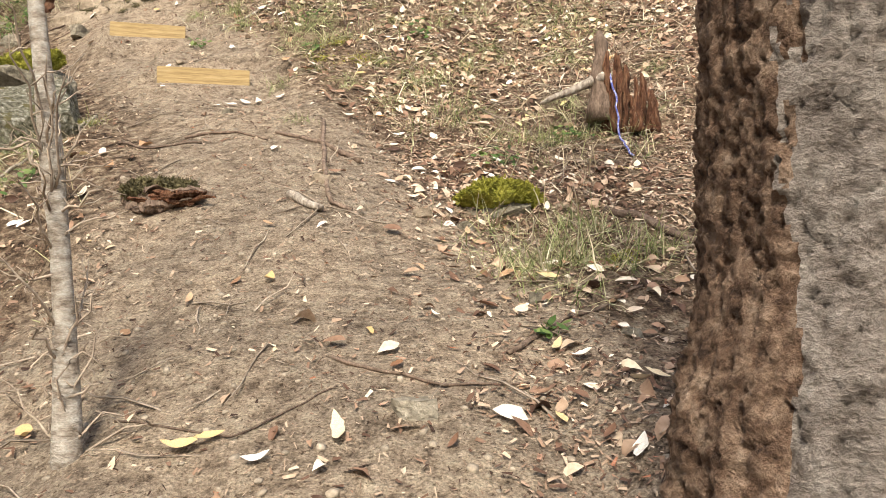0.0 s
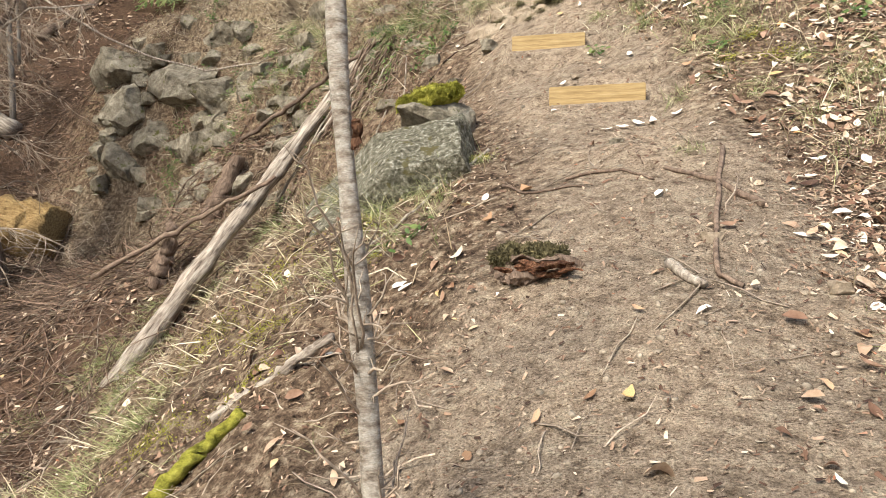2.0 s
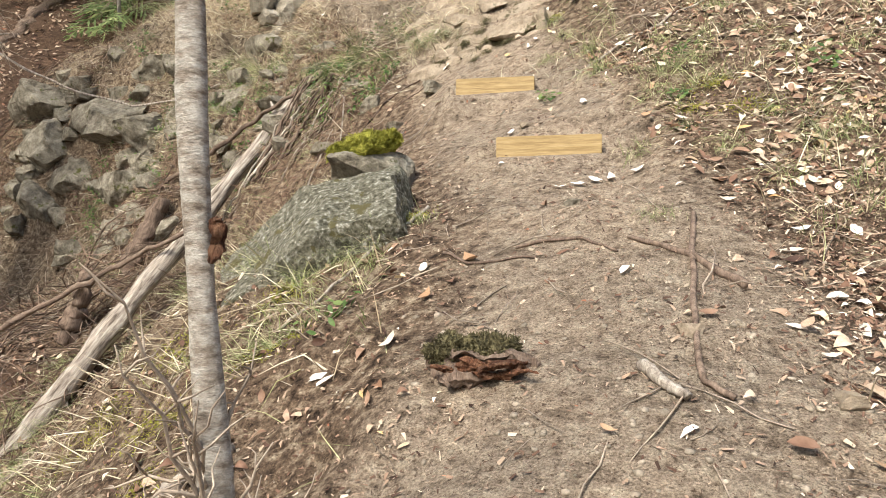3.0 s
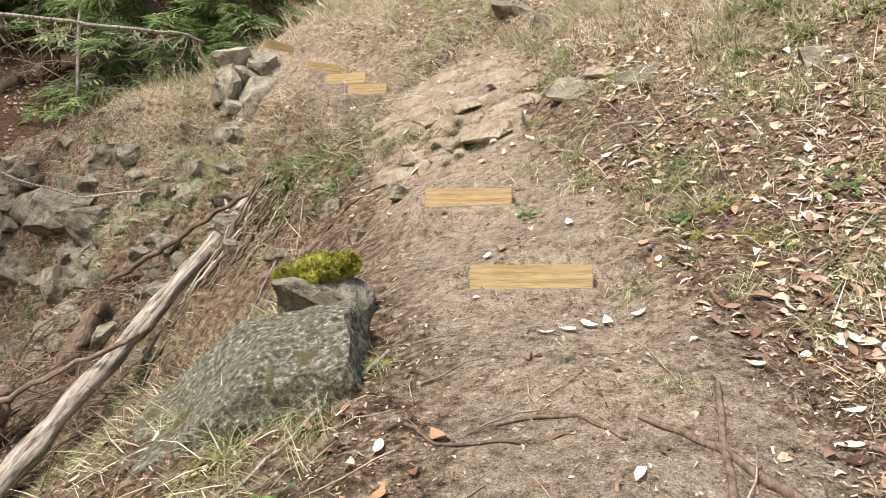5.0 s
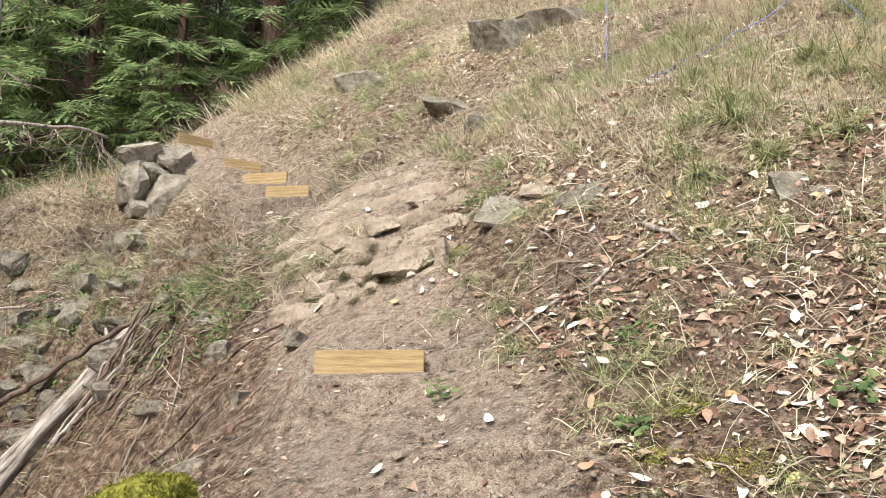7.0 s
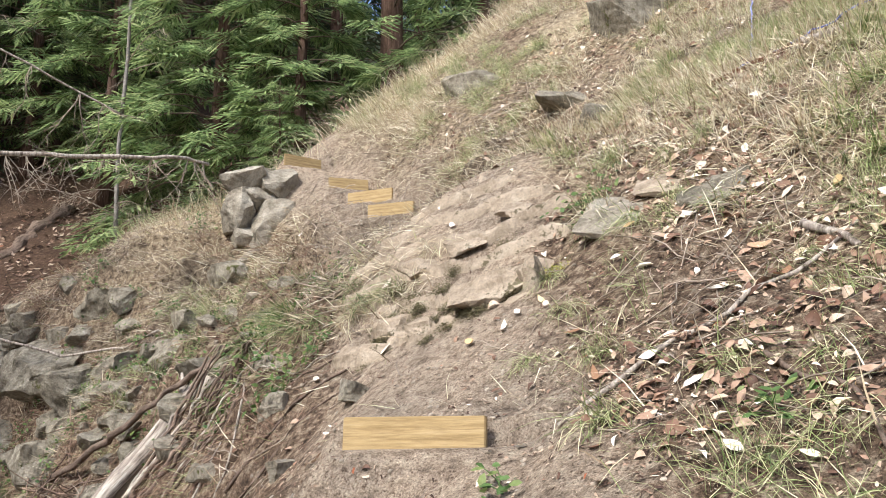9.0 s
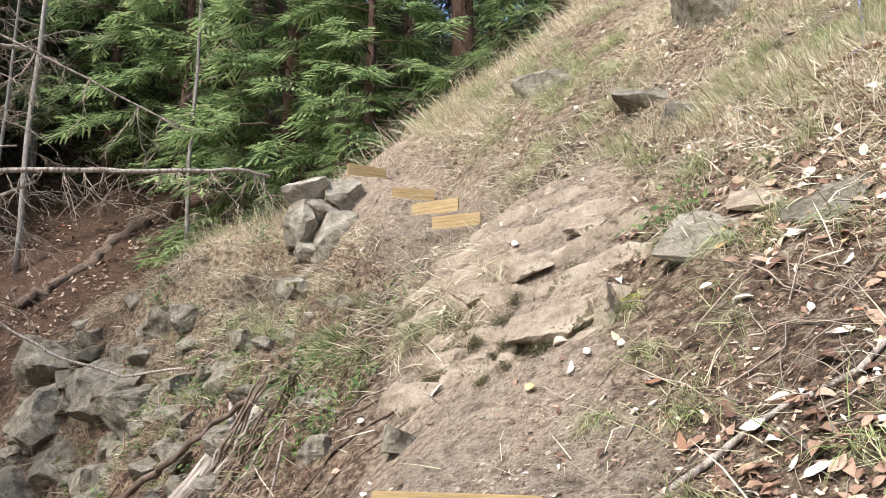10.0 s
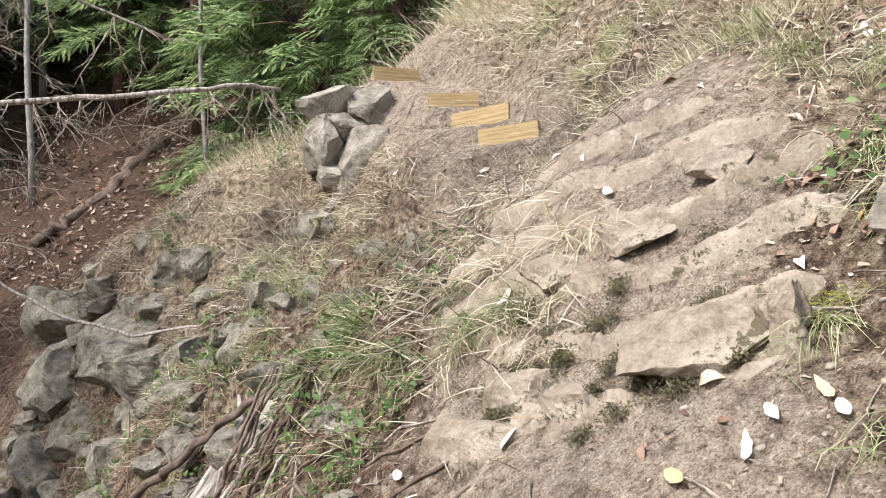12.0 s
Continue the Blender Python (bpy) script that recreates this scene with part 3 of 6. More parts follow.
# ---- the large conifer trunk beside the trail ----
def build_big_trunk(x, y, r):
    rng = random.Random(4)
    z0 = land1(x, y) - 0.15
    sides, rows, height = 190, 420, 7.0
    verts, faces, pale = [], [], []
    for i in range(rows):
        u = i / (rows - 1)
        z = 2.6 * u / 0.85 if u < 0.85 else 2.6 + (height - 2.6) * (u - 0.85) / 0.15
        flare = 1 + 0.45 * math.exp(-z / 0.28) + 0.12 * math.exp(-z / 1.0) - 0.025 * z
        for s in range(sides):
            q = 2 * math.pi * s / sides
            ring = Vector((math.cos(q), math.sin(q), 0))
            p = ring * 2.6 + Vector((0, 0, z * 2.1))
            cells = noise.voronoi(ring * 6.5 + Vector((0, 0, z * 15)) + noise.noise_vector(p * 3.2) * 0.7)[0]
            crack = min((cells[1] - cells[0]) * 7.0, 1.0)
            flake = abs(noise.noise(ring * 7 + Vector((0, 0, z * 42)) + noise.noise_vector(p * 3) * 0.8))
            k = r * flare * (1 + 0.04 * math.sin(3 * q + 0.6) + 0.03 * noise.noise(p * 0.9)) + 0.010 * crack + 0.010 * noise.noise(p * 2) + 0.005 * noise.noise(p * 8) + 0.006 * flake + 0.007 * ((z * 34 + 2.2 * noise.noise(ring * 3.5 + Vector((0, 0, z * 5))) + 1.2 * noise.noise(ring * 9 + Vector((0, 0, z * 11)))) % 1.0)
            k += 0.05 * max(0.0, math.cos(q - 3.35)) ** 2 * float(smooth(1.0, 0.7, z)) * (1 + 0.5 * noise.noise(p * 3))
            verts.append((math.cos(q) * k - 0.012 * z, math.sin(q) * k + 0.01 * z, z))
            pale.append(math.degrees(q) + 14 * noise.noise(p * 1.6) + 5 * noise.noise(p * 7) > 219)
    for i in range(rows - 1):
        for s in range(sides):
            t = (s + 1) % sides
            faces.append((i * sides + s, i * sides + t, (i + 1) * sides + t, (i + 1) * sides + s))
    tree = new("conifer_tree")
    tree.location = (x, y, z0)
    tagged(tree, "thick conifer trunk with plated reddish brown bark", "tree")
    grid, quads = np.array(verts), np.array(faces)
    is_pale = np.array([pale[f[0]] for f in faces])
    for name, mask, material, label in (("trunk", ~is_pale, FIRBARK, "craggy brown bark"), ("bark_sheet", is_pale, BARKPLATE, "smoother pale grey bark sheet")):
        used, inverse = np.unique(quads[mask], return_inverse=True)
        part(name, mesh_from(name, grid[used], inverse.reshape(-1, 4), material), tree, label)
    return tree


build_big_trunk(0.61, 1.15, 0.205)


# ---- the young tree at the trail's left edge ----
def build_sapling():
    rng = random.Random(9)
    x, y = -0.97, 2.15
    z0 = land1(x, y) - 0.06
    tree = new("young_tree")
    tree.location = (x, y, z0)
    tagged(tree, "slender young tree with pale banded bark and bare twigs", "tree")
    pts, rad = [], []
    for i in range(60):
        z = i * 0.085
        pts.append((-0.085 * z + 0.012 * math.sin(z * 3.1), 0.07 * z + 0.012 * math.sin(z * 2.3 + 1), z))
        rad.append(0.031 + 0.014 * math.exp(-z / 0.15) - 0.0045 * z + 0.003 * math.sin(z * 9))
    part("trunk", tubes_mesh("trunk", [(pts, rad, 18, 0.05, rng, 0)], CHERRYBARK), tree)
    b = rock_mesh("burl", (0.022, 0.03, 0.075), REDROT, 77, 7, 10, 0.16)
    part("burl", b, tree, "dark swollen canker on the bark").location = (-0.085 * 1.28 + 0.029, 0.07 * 1.28 + 0.0, 1.28)
    for i in range(46):
        z = rng.uniform(0.05, 0.9) if i < 40 else rng.uniform(2.6, 4.4)
        a = rng.uniform(0, 6.28)
        c = Vector((-0.085 * z, 0.07 * z, z))
        l = rng.uniform(0.08, 0.26)
        e = c + Vector((math.cos(a) * l, math.sin(a) * l, rng.uniform(-0.05, 0.35)))
        q = bent(c, e, 6, -0.02, rng, 0.015)
        spray = [(q, [0.0045, 0.004, 0.0035, 0.003, 0.002, 0.001], 5, 0.1, rng, 0)]
        for k in (1, 2, 3, 4):
            f = q[k] + Vector((rng.uniform(-1, 1), rng.uniform(-1, 1), rng.uniform(-0.2, 1))) * l * 0.35
            spray.append((bent(q[k], f, 4, 0, rng, 0.006), [0.0024, 0.002, 0.0016, 0.0008], 4, 0.1, rng, 0))
        part("twig", tubes_mesh("twig", spray, TWIGS), tree)
    return tree


build_sapling()


# ---- logs and stumps ----
def build_log(name, a, b, r0, r1, material, label, seed, category="log", sides=14, n=22, jitter=0.02, sag=0.0, ridges=5, snags=0):
    rng = random.Random(seed)
    mid = (Vector(a) + Vector(b)) / 2
    pts = bent(Vector(a) - mid, Vector(b) - mid, n, sag, rng, jitter)
    rad = [(r0 + (r1 - r0) * i / (n - 1)) * rng.uniform(0.88, 1.12) for i in range(n)]
    limbs = [(pts, rad, sides, 0.14, rng, ridges)]
    for _ in range(snags):
        p = pts[rng.randrange(3, n - 2)]
        d = Vector((rng.uniform(-1, 1), rng.uniform(-1, 1), rng.uniform(0.1, 1))).normalized()
        l = rng.uniform(0.1, 0.35)
        limbs.append((bent(p, p + d * l, 4, 0, rng, 0.015), [r1 * 0.45, r1 * 0.4, r1 * 0.3, r1 * 0.12], 7, 0.15, rng, 0))
    way = (Vector(b) - Vector(a)).to_track_quat("Z", "Y")
    back = way.inverted()
    limbs = [([back @ Vector(p) for p in limb[0]],) + limb[1:] for limb in limbs]
    ob = new(name, tubes_mesh(name, limbs, material))
    ob.matrix_world = Matrix.Translation(mid) @ way.to_matrix().to_4x4()
    return tagged(ob, label, category)


def on_land(x, y, lift=0.0):
    return (x, y, land1(x, y) + lift)


build_log("driftwood_log", (-7.72, 6.85, 0.34), (-6.2, 9.85, 4.42), 0.12, 0.085, GREYWOOD, "long bleached log leaning up the stony bank", 3, snags=4)
build_log("root_log", (-17.35, 13.0, land1(-17.35, 13.0) + 0.1), (-17.8, 16.0, land1(-17.8, 16.0) + 0.2), 0.09, 0.16, DARKWOOD, "weathered brown root log on the forest floor", 5, sides=12, jitter=0.1, sag=0.15)
build_log("broken_log", (-17.05, 9.6, 5.55), (-15.0, 10.75, land1(-15.0, 10.75) + 0.08), 0.17, 0.2, GREYWOOD, "broken log with pale peeled wood in the gully", 6, sides=12, jitter=0.03)
build_log("dead_stump", (-8.35, 9.0, 2.0), (-7.95, 9.3, 3.15), 0.17, 0.1, DARKWOOD, "leaning brown snag at the foot of the bank", 7, "stump", jitter=0.02)
build_log("dead_stump", (-8.2, 8.0, 1.4), (-8.0, 8.15, 2.2), 0.13, 0.08, DARKWOOD, "short broken snag in the gully", 8, "stump", jitter=0.02)
build_log("dead_branch", (-9.0, 7.7, 1.55), (-6.5, 8.35, 2.75), 0.035, 0.025, DARKWOOD, "thin dark branch lying across the pale log", 9, "branch", 8, jitter=0.03, snags=2)
build_log("exposed_root", (-8.8, 9.7, land1(-8.8, 9.7) + 0.06), (-5.6, 9.45, 4.55), 0.035, 0.025, DARKWOOD, "crooked brown root running over the bank", 10, "root", 8, jitter=0.03)
rng_t = random.Random(19)
for k in range(20):
    x = -6.9 + 0.09 * k
    y = 8.75 + rng_t.uniform(-0.1, 0.15)
    build_log("exposed_root", (x, y, land1(x, y) + 0.03), (-5.85 + 0.04 * k + rng_t.uniform(-0.1, 0.1), 9.4 + rng_t.uniform(-0.05, 0.1), 4.5), rng_t.uniform(0.008, 0.026), 0.010, DARKWOOD if k % 7 else GREYWOOD, "weathered root hanging down the bank", 11 + k, "root", 7, jitter=0.025)


def build_stump(x, y):
    rng = random.Random(12)
    z0 = land1(x, y) - 0.1
    stump = new("rotten_stump")
    stump.location = (x, y, z0)
    tagged(stump, "broken rotten stump with red crumbling heartwood", "stump")
    for k in range(36):
        a, d = rng.uniform(0, 6.28), 0.19 * math.sqrt(rng.random())
        h = rng.uniform(0.14, 0.56) * (1.1 - 0.6 * (d / 0.19) * (math.cos(a - 0.4) > 0))
        base = Vector((math.cos(a) * d, math.sin(a) * d, 0))
        top = base * 0.9 + Vector((rng.uniform(-0.03, 0.03), rng.uniform(-0.03, 0.03), h))
        w = rng.uniform(0.014, 0.04)
        q = bent(base, top, 7, 0, rng, 0.01)
        part("stave", tubes_mesh("stave", [(q, [w * 1.3, w * 1.1, w, w * 0.9, w * 0.85, w * 0.7, w * 0.3], 6, 0.3, rng, 3)], REDROT), stump)
    q = bent((-0.2, 0.0, 0.1), (-0.2, 0.06, 0.74), 8, 0, rng, 0.015)
    part("bark_shell", tubes_mesh("bark_shell", [(q, [0.10, 0.09, 0.07, 0.055, 0.05, 0.045, 0.04, 0.015], 9, 0.2, rng, 3)], DARKWOOD), stump, "grey standing shell of bark")
    q = bent((-0.15, 0.02, 0.42), (-0.62, -0.02, 0.22), 9, 0, rng, 0.012)
    part("root", tubes_mesh("root", [(q, [0.04, 0.04, 0.036, 0.034, 0.03, 0.028, 0.024, 0.02, 0.01], 8, 0.18, rng, 0)], GREYWOOD), stump, "pale root reaching out from the stump")
    return stump


build_stump(1.30, 5.75)


# ---- rocks ----
def build_rock(name, x, y, z, size, material, label, seed, turn=0.0, tip=(0, 0), cuts=9, detail=14, rough=0.05, layered=0.0, group="", round_off=0.1):
    ob = new(name, rock_mesh(name, size, material, seed, cuts, detail, rough, layered, False, round_off))
    ob.matrix_world = pose(x, y, z, tip[0], tip[1], turn)
    return tagged(ob, label, "rock", group)


build_rock("lichen_boulder", -2.98, 5.47, 2.33, (1.2, 1.2, 0.9), LICHEN, "large lichen-speckled grey boulder beside the trail", 21, 25, (28, -14), 7, 40, 0.045, 0.0, "", 0.3)
moss_rock = build_rock("mossy_boulder", -2.93, 6.0, 2.92, (0.54, 0.46, 0.34), GREYROCK, "grey boulder capped with bright moss", 22, 15, (5, 5), 8, 14, 0.05)
cap = part("moss_cap", rock_mesh("moss_cap", (0.52, 0.42, 0.14), MOSS, 23, 2, 26, 0.11, 0.0, True, 1.0), moss_rock, "thick yellow-green moss cushion")
cap.location = (-0.06, -0.03, 0.125)
cap.rotation_euler = (0.2, -0.3, 0)
MOSS_CAPS = [cap]
rock2 = build_rock("mossy_stone", 0.27, 4.42, land1(0.27, 4.42) - 0.045, (0.42, 0.3, 0.2), GREYROCK, "low stone under a green moss cushion", 24, 5, (0, 0), 7, 12)
cap = part("moss_cap", rock_mesh("moss_cap", (0.46, 0.3, 0.14), MOSS, 25, 2, 26, 0.12, 0.0, True, 1.0), rock2, "bright green moss cushion")
cap.location = (0.02, 0, 0.09)
MOSS_CAPS.append(cap)
# bare sandstone where the trail climbs the ledge: one worn bed with broken courses, loose slabs on it
def build_ledge():
    ledge = new("sandstone_ledge")
    home = Vector(on_land(-3.4, 9.2))
    ledge.location = home
    tagged(ledge, "worn buff sandstone ledge with broken courses and earth", "rock")
    xs, ys = np.arange(-4.7, -2.35, 0.0135), np.arange(8.6, 10.3, 0.0135)
    gx, gy = np.meshgrid(xs, ys)
    x, y = gx.ravel(), gy.ravel()
    z = land(x, y)
    shape = 1.05 - np.hypot((x + 3.42 + 0.34 * (y - 9.3)) / 0.86, (y - 9.28) / 0.7) + 0.55 * fbm(x, y, 1.9, 58)
    bare = smooth(-0.05, 0.22, shape) * smooth(8.72, 8.80, y - 0.06 * (x + 3.1) + 0.05 * fbm(x, y, 6.0, 62))
    bed = (z - 0.20 * x + 0.16 * fbm(x, y, 1.5, 63) + 0.03 * fbm(x, y, 9.0, 64)) / 0.24
    up = bed - np.floor(bed)
    course = 0.22 * (smooth(0.74, 0.92, up) - up) * np.clip(0.55 + 1.4 * fbm(x, y, 1.2, 65), 0.1, 1.0)
    thin = (z - 0.34 * x + 0.1 * fbm(x, y, 3.0, 66)) / 0.045
    thin = 0.022 * (smooth(0.6, 0.95, thin - np.floor(thin)) - (thin - np.floor(thin)))
    split = np.abs(fbm(x * 1.0 + 0.4 * y, y, 2.2, 67))
    crack = -0.05 * smooth(0.035, 0.0, split) * (fbm(x, y, 1.1, 68) > 0.02)
    pits = 0.022 * fbm(x, y, 5.0, 69) + 0.016 * fbm(x, y, 24.0, 70) - 0.045 * smooth(0.12, 0.3, fbm(x, y, 6.0, 73)) * smooth(9.25, 8.9, y)
    z = z - 0.07 + bare * (0.135 + course + thin + crack + pits)
    nx, ny = len(xs), len(ys)
    i = (np.arange(ny - 1)[:, None] * nx + np.arange(nx - 1)).ravel()
    quads = np.stack((i, i + 1, i + nx + 1, i + nx), 1)
    quads = quads[bare[quads].max(1) > 0.02]
    used, inverse = np.unique(quads, return_inverse=True)
    part("bedrock", mesh_from("bedrock", (np.stack((x, y, z), 1) - np.array(home))[used], inverse.reshape(-1, 4), SANDSTONE, False), ledge)
    for n, (x, y, lift, size, tip, turn) in enumerate((
            (-3.0, 8.92, 0.02, (0.56, 0.26, 0.2), (48, -15), 3), (-3.42, 8.87, -0.02, (0.3, 0.2, 0.16), (30, 10), -8),
            (-3.38, 9.33, 0.05, (0.34, 0.22, 0.07), (40, -6), 12), (-3.75, 9.3, 0.02, (0.42, 0.24, 0.12), (42, 6), -10),
            (-2.72, 8.93, 0.02, (0.16, 0.12, 0.26), (20, -6), 15), (-3.7, 8.93, 0.0, (0.34, 0.22, 0.16), (34, 4), -6), (-3.1, 9.52, 0.04, (0.3, 0.2, 0.06), (40, -4), 25))):
        me = rock_mesh("slab", size, SANDSTONE, 700 + n, 12, 24, 0.05, 0.0, False, 0.14)
        part("slab", me, ledge).matrix_local = pose(x - home.x, y - home.y, land1(x, y) + lift - home.z, tip[0], tip[1], turn)
    return ledge


def moss_fuzz(cap, seed, count, material):
    """Short upright shoots all over a moss cushion."""
    me, rng = cap.data, np.random.default_rng(seed)
    k = len(me.vertices)
    co, no = np.empty(k * 3, np.float32), np.empty(k * 3, np.float32)
    me.vertices.foreach_get("co", co)
    me.vertices.foreach_get("normal", no)
    co, no = co.reshape(-1, 3), no.reshape(-1, 3)
    pick = rng.choice(np.flatnonzero(no[:, 2] > -0.35), count)
    up = no[pick] + rng.normal(0, 0.55, (count, 3))
    up /= np.linalg.norm(up, axis=1, keepdims=True)
    side = np.cross(up, rng.normal(0, 1, (count, 3)))
    side /= np.linalg.norm(side, axis=1, keepdims=True)
    size = rng.uniform(0.008, 0.024, count)[:, None, None]
    m = np.stack((up, side, np.cross(up, side)), 2) * size
    at = co[pick] + rng.normal(0, 0.006, (count, 3))
    shoot = [(-0.2, -0.2, 0), (0.6, -0.14, 0.06), (1, 0, 0), (0.6, 0.14, 0.06), (-0.2, 0.2, 0)]
    me = merged("fuzz", [shoot], [(0, 1, 2, 3, 4)], (np.concatenate((m, at[:, :, None]), 2), np.zeros(count, int)), material, False)
    return tagged(part("fuzz", me, cap), kind="stuff")


def build_moss(name, x, y, size, material, label, seed, lift=0.0):
    """A ragged moss cushion of several lumps and short shoots."""
    rng = np.random.default_rng(seed)
    n = int(1300 * size / 0.15)
    px, py = x + rng.normal(0, size * 0.42, n), y + rng.normal(0, size * 0.25, n)
    m = frames_on_land(px, py, rng.uniform(0, 6.28, n), rng.uniform(-0.1, 0.9, n), rng.uniform(-0.6, 0.6, n), rng.uniform(0.006, 0.017, n), lift + rng.uniform(-0.04, 0.015, n))
    m[:, :, 3] -= (x, y, land1(x, y))
    shoot = [(0, -0.22, 0), (0.6, -0.14, 0.06), (1, 0, 0), (0.6, 0.14, 0.06), (0, 0.22, 0)]
    ob = new(name, merged(name, [shoot], [(0, 1, 2, 3, 4)], (m, np.zeros(n, int)), material, False))
    ob.location = (x, y, land1(x, y))
    return tagged(ob, label, "moss", "moss cushions", "stuff")


build_ledge()
for n, cap in enumerate(MOSS_CAPS):
    moss_fuzz(cap, 640 + n, 9000, MOSS)
for n, (x, y, size) in enumerate(((-3.65, 8.96, 0.14), (-3.15, 8.9, 0.14), (-2.98, 8.9, 0.11), (-3.45, 9.1, 0.1), (-3.55, 9.02, 0.08), (-3.06, 9.28, 0.1), (-3.3, 8.95, 0.08), (-3.75, 8.9, 0.1), (-2.85, 8.95, 0.06), (-3.22, 8.8, 0.09), (-3.0, 8.8, 0.1), (-3.45, 8.86, 0.1), (-3.85, 9.2, 0.09), (-3.4, 9.2, 0.07))):
    build_moss("moss_cushion", x, y, size, DARKMOSS, "dark dry moss cushion on the sandstone", 600 + n, 0.022)
rng_m = random.Random(66)
for n in range(26):
    build_moss("moss_cushion", rng_m.uniform(-3.9, -2.75), rng_m.gauss(8.93, 0.07), rng_m.uniform(0.05, 0.10), DARKMOSS, "dark dry moss cushion on the sandstone", 660 + n, rng_m.uniform(0.0, 0.035))
for n, (x, y, size) in enumerate(((-0.85, 6.85, 0.2), (-0.63, 6.54, 0.22), (-0.98, 6.62, 0.12), (-2.6, 9.0, 0.12), (-7.9, 10.7, 0.2), (-2.35, 5.5, 0.14), (-2.75, 4.75, 0.2), (-3.3, 4.6, 0.3), (-3.0, 4.1, 0.3), (-2.7, 3.6, 0.28), (-2.5, 4.3, 0.22), (-3.6, 4.3, 0.3), (-3.2, 3.5, 0.3), (0.75, 3.6, 0.16))):
    build_moss("moss_cushion", x, y, size, MOSS, "low yellow-green moss mat in the litter", 620 + n)
build_rock("sandstone_block", -3.85, 8.9, land1(-3.85, 8.9) - 0.09, (0.6, 0.3, 0.26), SANDSTONE, "mossy sandstone block at the foot of the ledge", 31, -6, (14, 0), 9, 18, 0.035)
build_rock("upright_stone", -2.68, 8.86, land1(-2.68, 8.86) + 0.05, (0.11, 0.1, 0.3), SANDSTONE, "narrow upright stone at the ledge's edge", 38, 15, (8, 4), 7, 10)
for n, (x, y, s, turn, mat) in enumerate(((-2.2, 9.22, (0.62, 0.5, 0.08), 12, OUTCROP), (-1.75, 9.25, (0.5, 0.45, 0.16), -8, GREYROCK), (-2.0, 9.4, (0.42, 0.3, 0.07), 5, SANDSTONE), (-0.2, 8.65, (0.4, 0.4, 0.22), 10, GREYROCK), (-0.05, 8.5, (0.3, 0.3, 0.16), -15, GREYROCK), (-3.1, 12.0, (0.8, 0.4, 0.25), 35, GREYROCK), (-5.6, 13.8, (1.1, 0.6, 0.6), -5, GREYROCK), (-3.55, 14.2, (1.3, 0.9, 1.0), 8, GREYROCK), (-2.75, 14.5, (1.3, 0.9, 0.9), -12, GREYROCK), (-4.0, 12.9, (0.9, 0.6, 0.3), 25, GREYROCK))):
    build_rock("slope_rock", x, y, land1(x, y) - (0.34 if y > 9.6 else 0.42) * s[2], s, mat, "grey rock showing through the grassy slope", 40 + n, turn, (28 if y > 9.6 else 42, 4), 9, 14, 0.04, 0.0, "slope rocks")
# broken crag of the bank above the gully
rng_c = random.Random(64)
CRAG = [(-11.3, 11.3, 1.3), (-10.65, 11.2, 1.1), (-12.2, 11.15, 1.1), (-11.5, 10.95, 1.0), (-9.95, 11.1, 0.9), (-10.2, 10.75, 0.9), (-9.85, 10.85, 0.6), (-12.7, 11.35, 0.9), (-9.2, 10.9, 0.6), (-8.9, 10.6, 0.5), (-8.2, 10.2, 0.45), (-12.6, 11.8, 0.5), (-11.4, 11.9, 0.45), (-7.5, 9.9, 0.4), (-6.9, 9.6, 0.45), (-10.9, 10.5, 0.7), (-9.6, 11.5, 0.5), (-8.35, 11.95, 0.6), (-8.25, 11.25, 0.5), (-7.9, 10.7, 0.45), (-7.9, 9.3, 0.5), (-7.2, 9.1, 0.45), (-8.6, 9.6, 0.6), (-9.4, 10.0, 0.6), (-4.9, 9.1, 0.4), (-5.0, 8.6, 0.35), (-4.5, 8.7, 0.3), (-5.9, 9.1, 0.35), (-12.0, 10.7, 0.8), (-10.2, 11.6, 0.6), (-6.0, 9.8, 0.4), (-5.3, 9.7, 0.3)]
CRAG += [(rng_c.uniform(-12.8, -9.3), rng_c.uniform(10.4, 11.6), rng_c.uniform(0.22, 0.55)) for _ in range(40)] + [(rng_c.uniform(-9.2, -6.2), rng_c.uniform(9.3, 11.3), rng_c.uniform(0.18, 0.5)) for _ in range(60)]
for n, (x, y, s) in enumerate(CRAG):
    sx, sy, sz = s * rng_c.uniform(0.8, 1.3), s * rng_c.uniform(0.7, 1.0), s * rng_c.uniform(0.5, 0.85)
    build_rock("crag_block", x, y, land1(x, y) - 0.16 * s, (sx, sy, sz), GREYROCK, "broken grey-buff rock jutting from the bank", 300 + n, rng_c.uniform(-35, 35), (rng_c.uniform(-5, 25), rng_c.uniform(-15, 15)), 13, 12 if s < 0.6 else 18, 0.06, 0.0, "crag blocks", 0.06)
build_rock("pale_stone", -16.2, 9.87, land1(-16.2, 9.87) + 0.15, (0.85, 0.6, 0.75), SANDSTONE, "pale angular stone on the gully side", 340, 20, (10, 20), 8, 12)
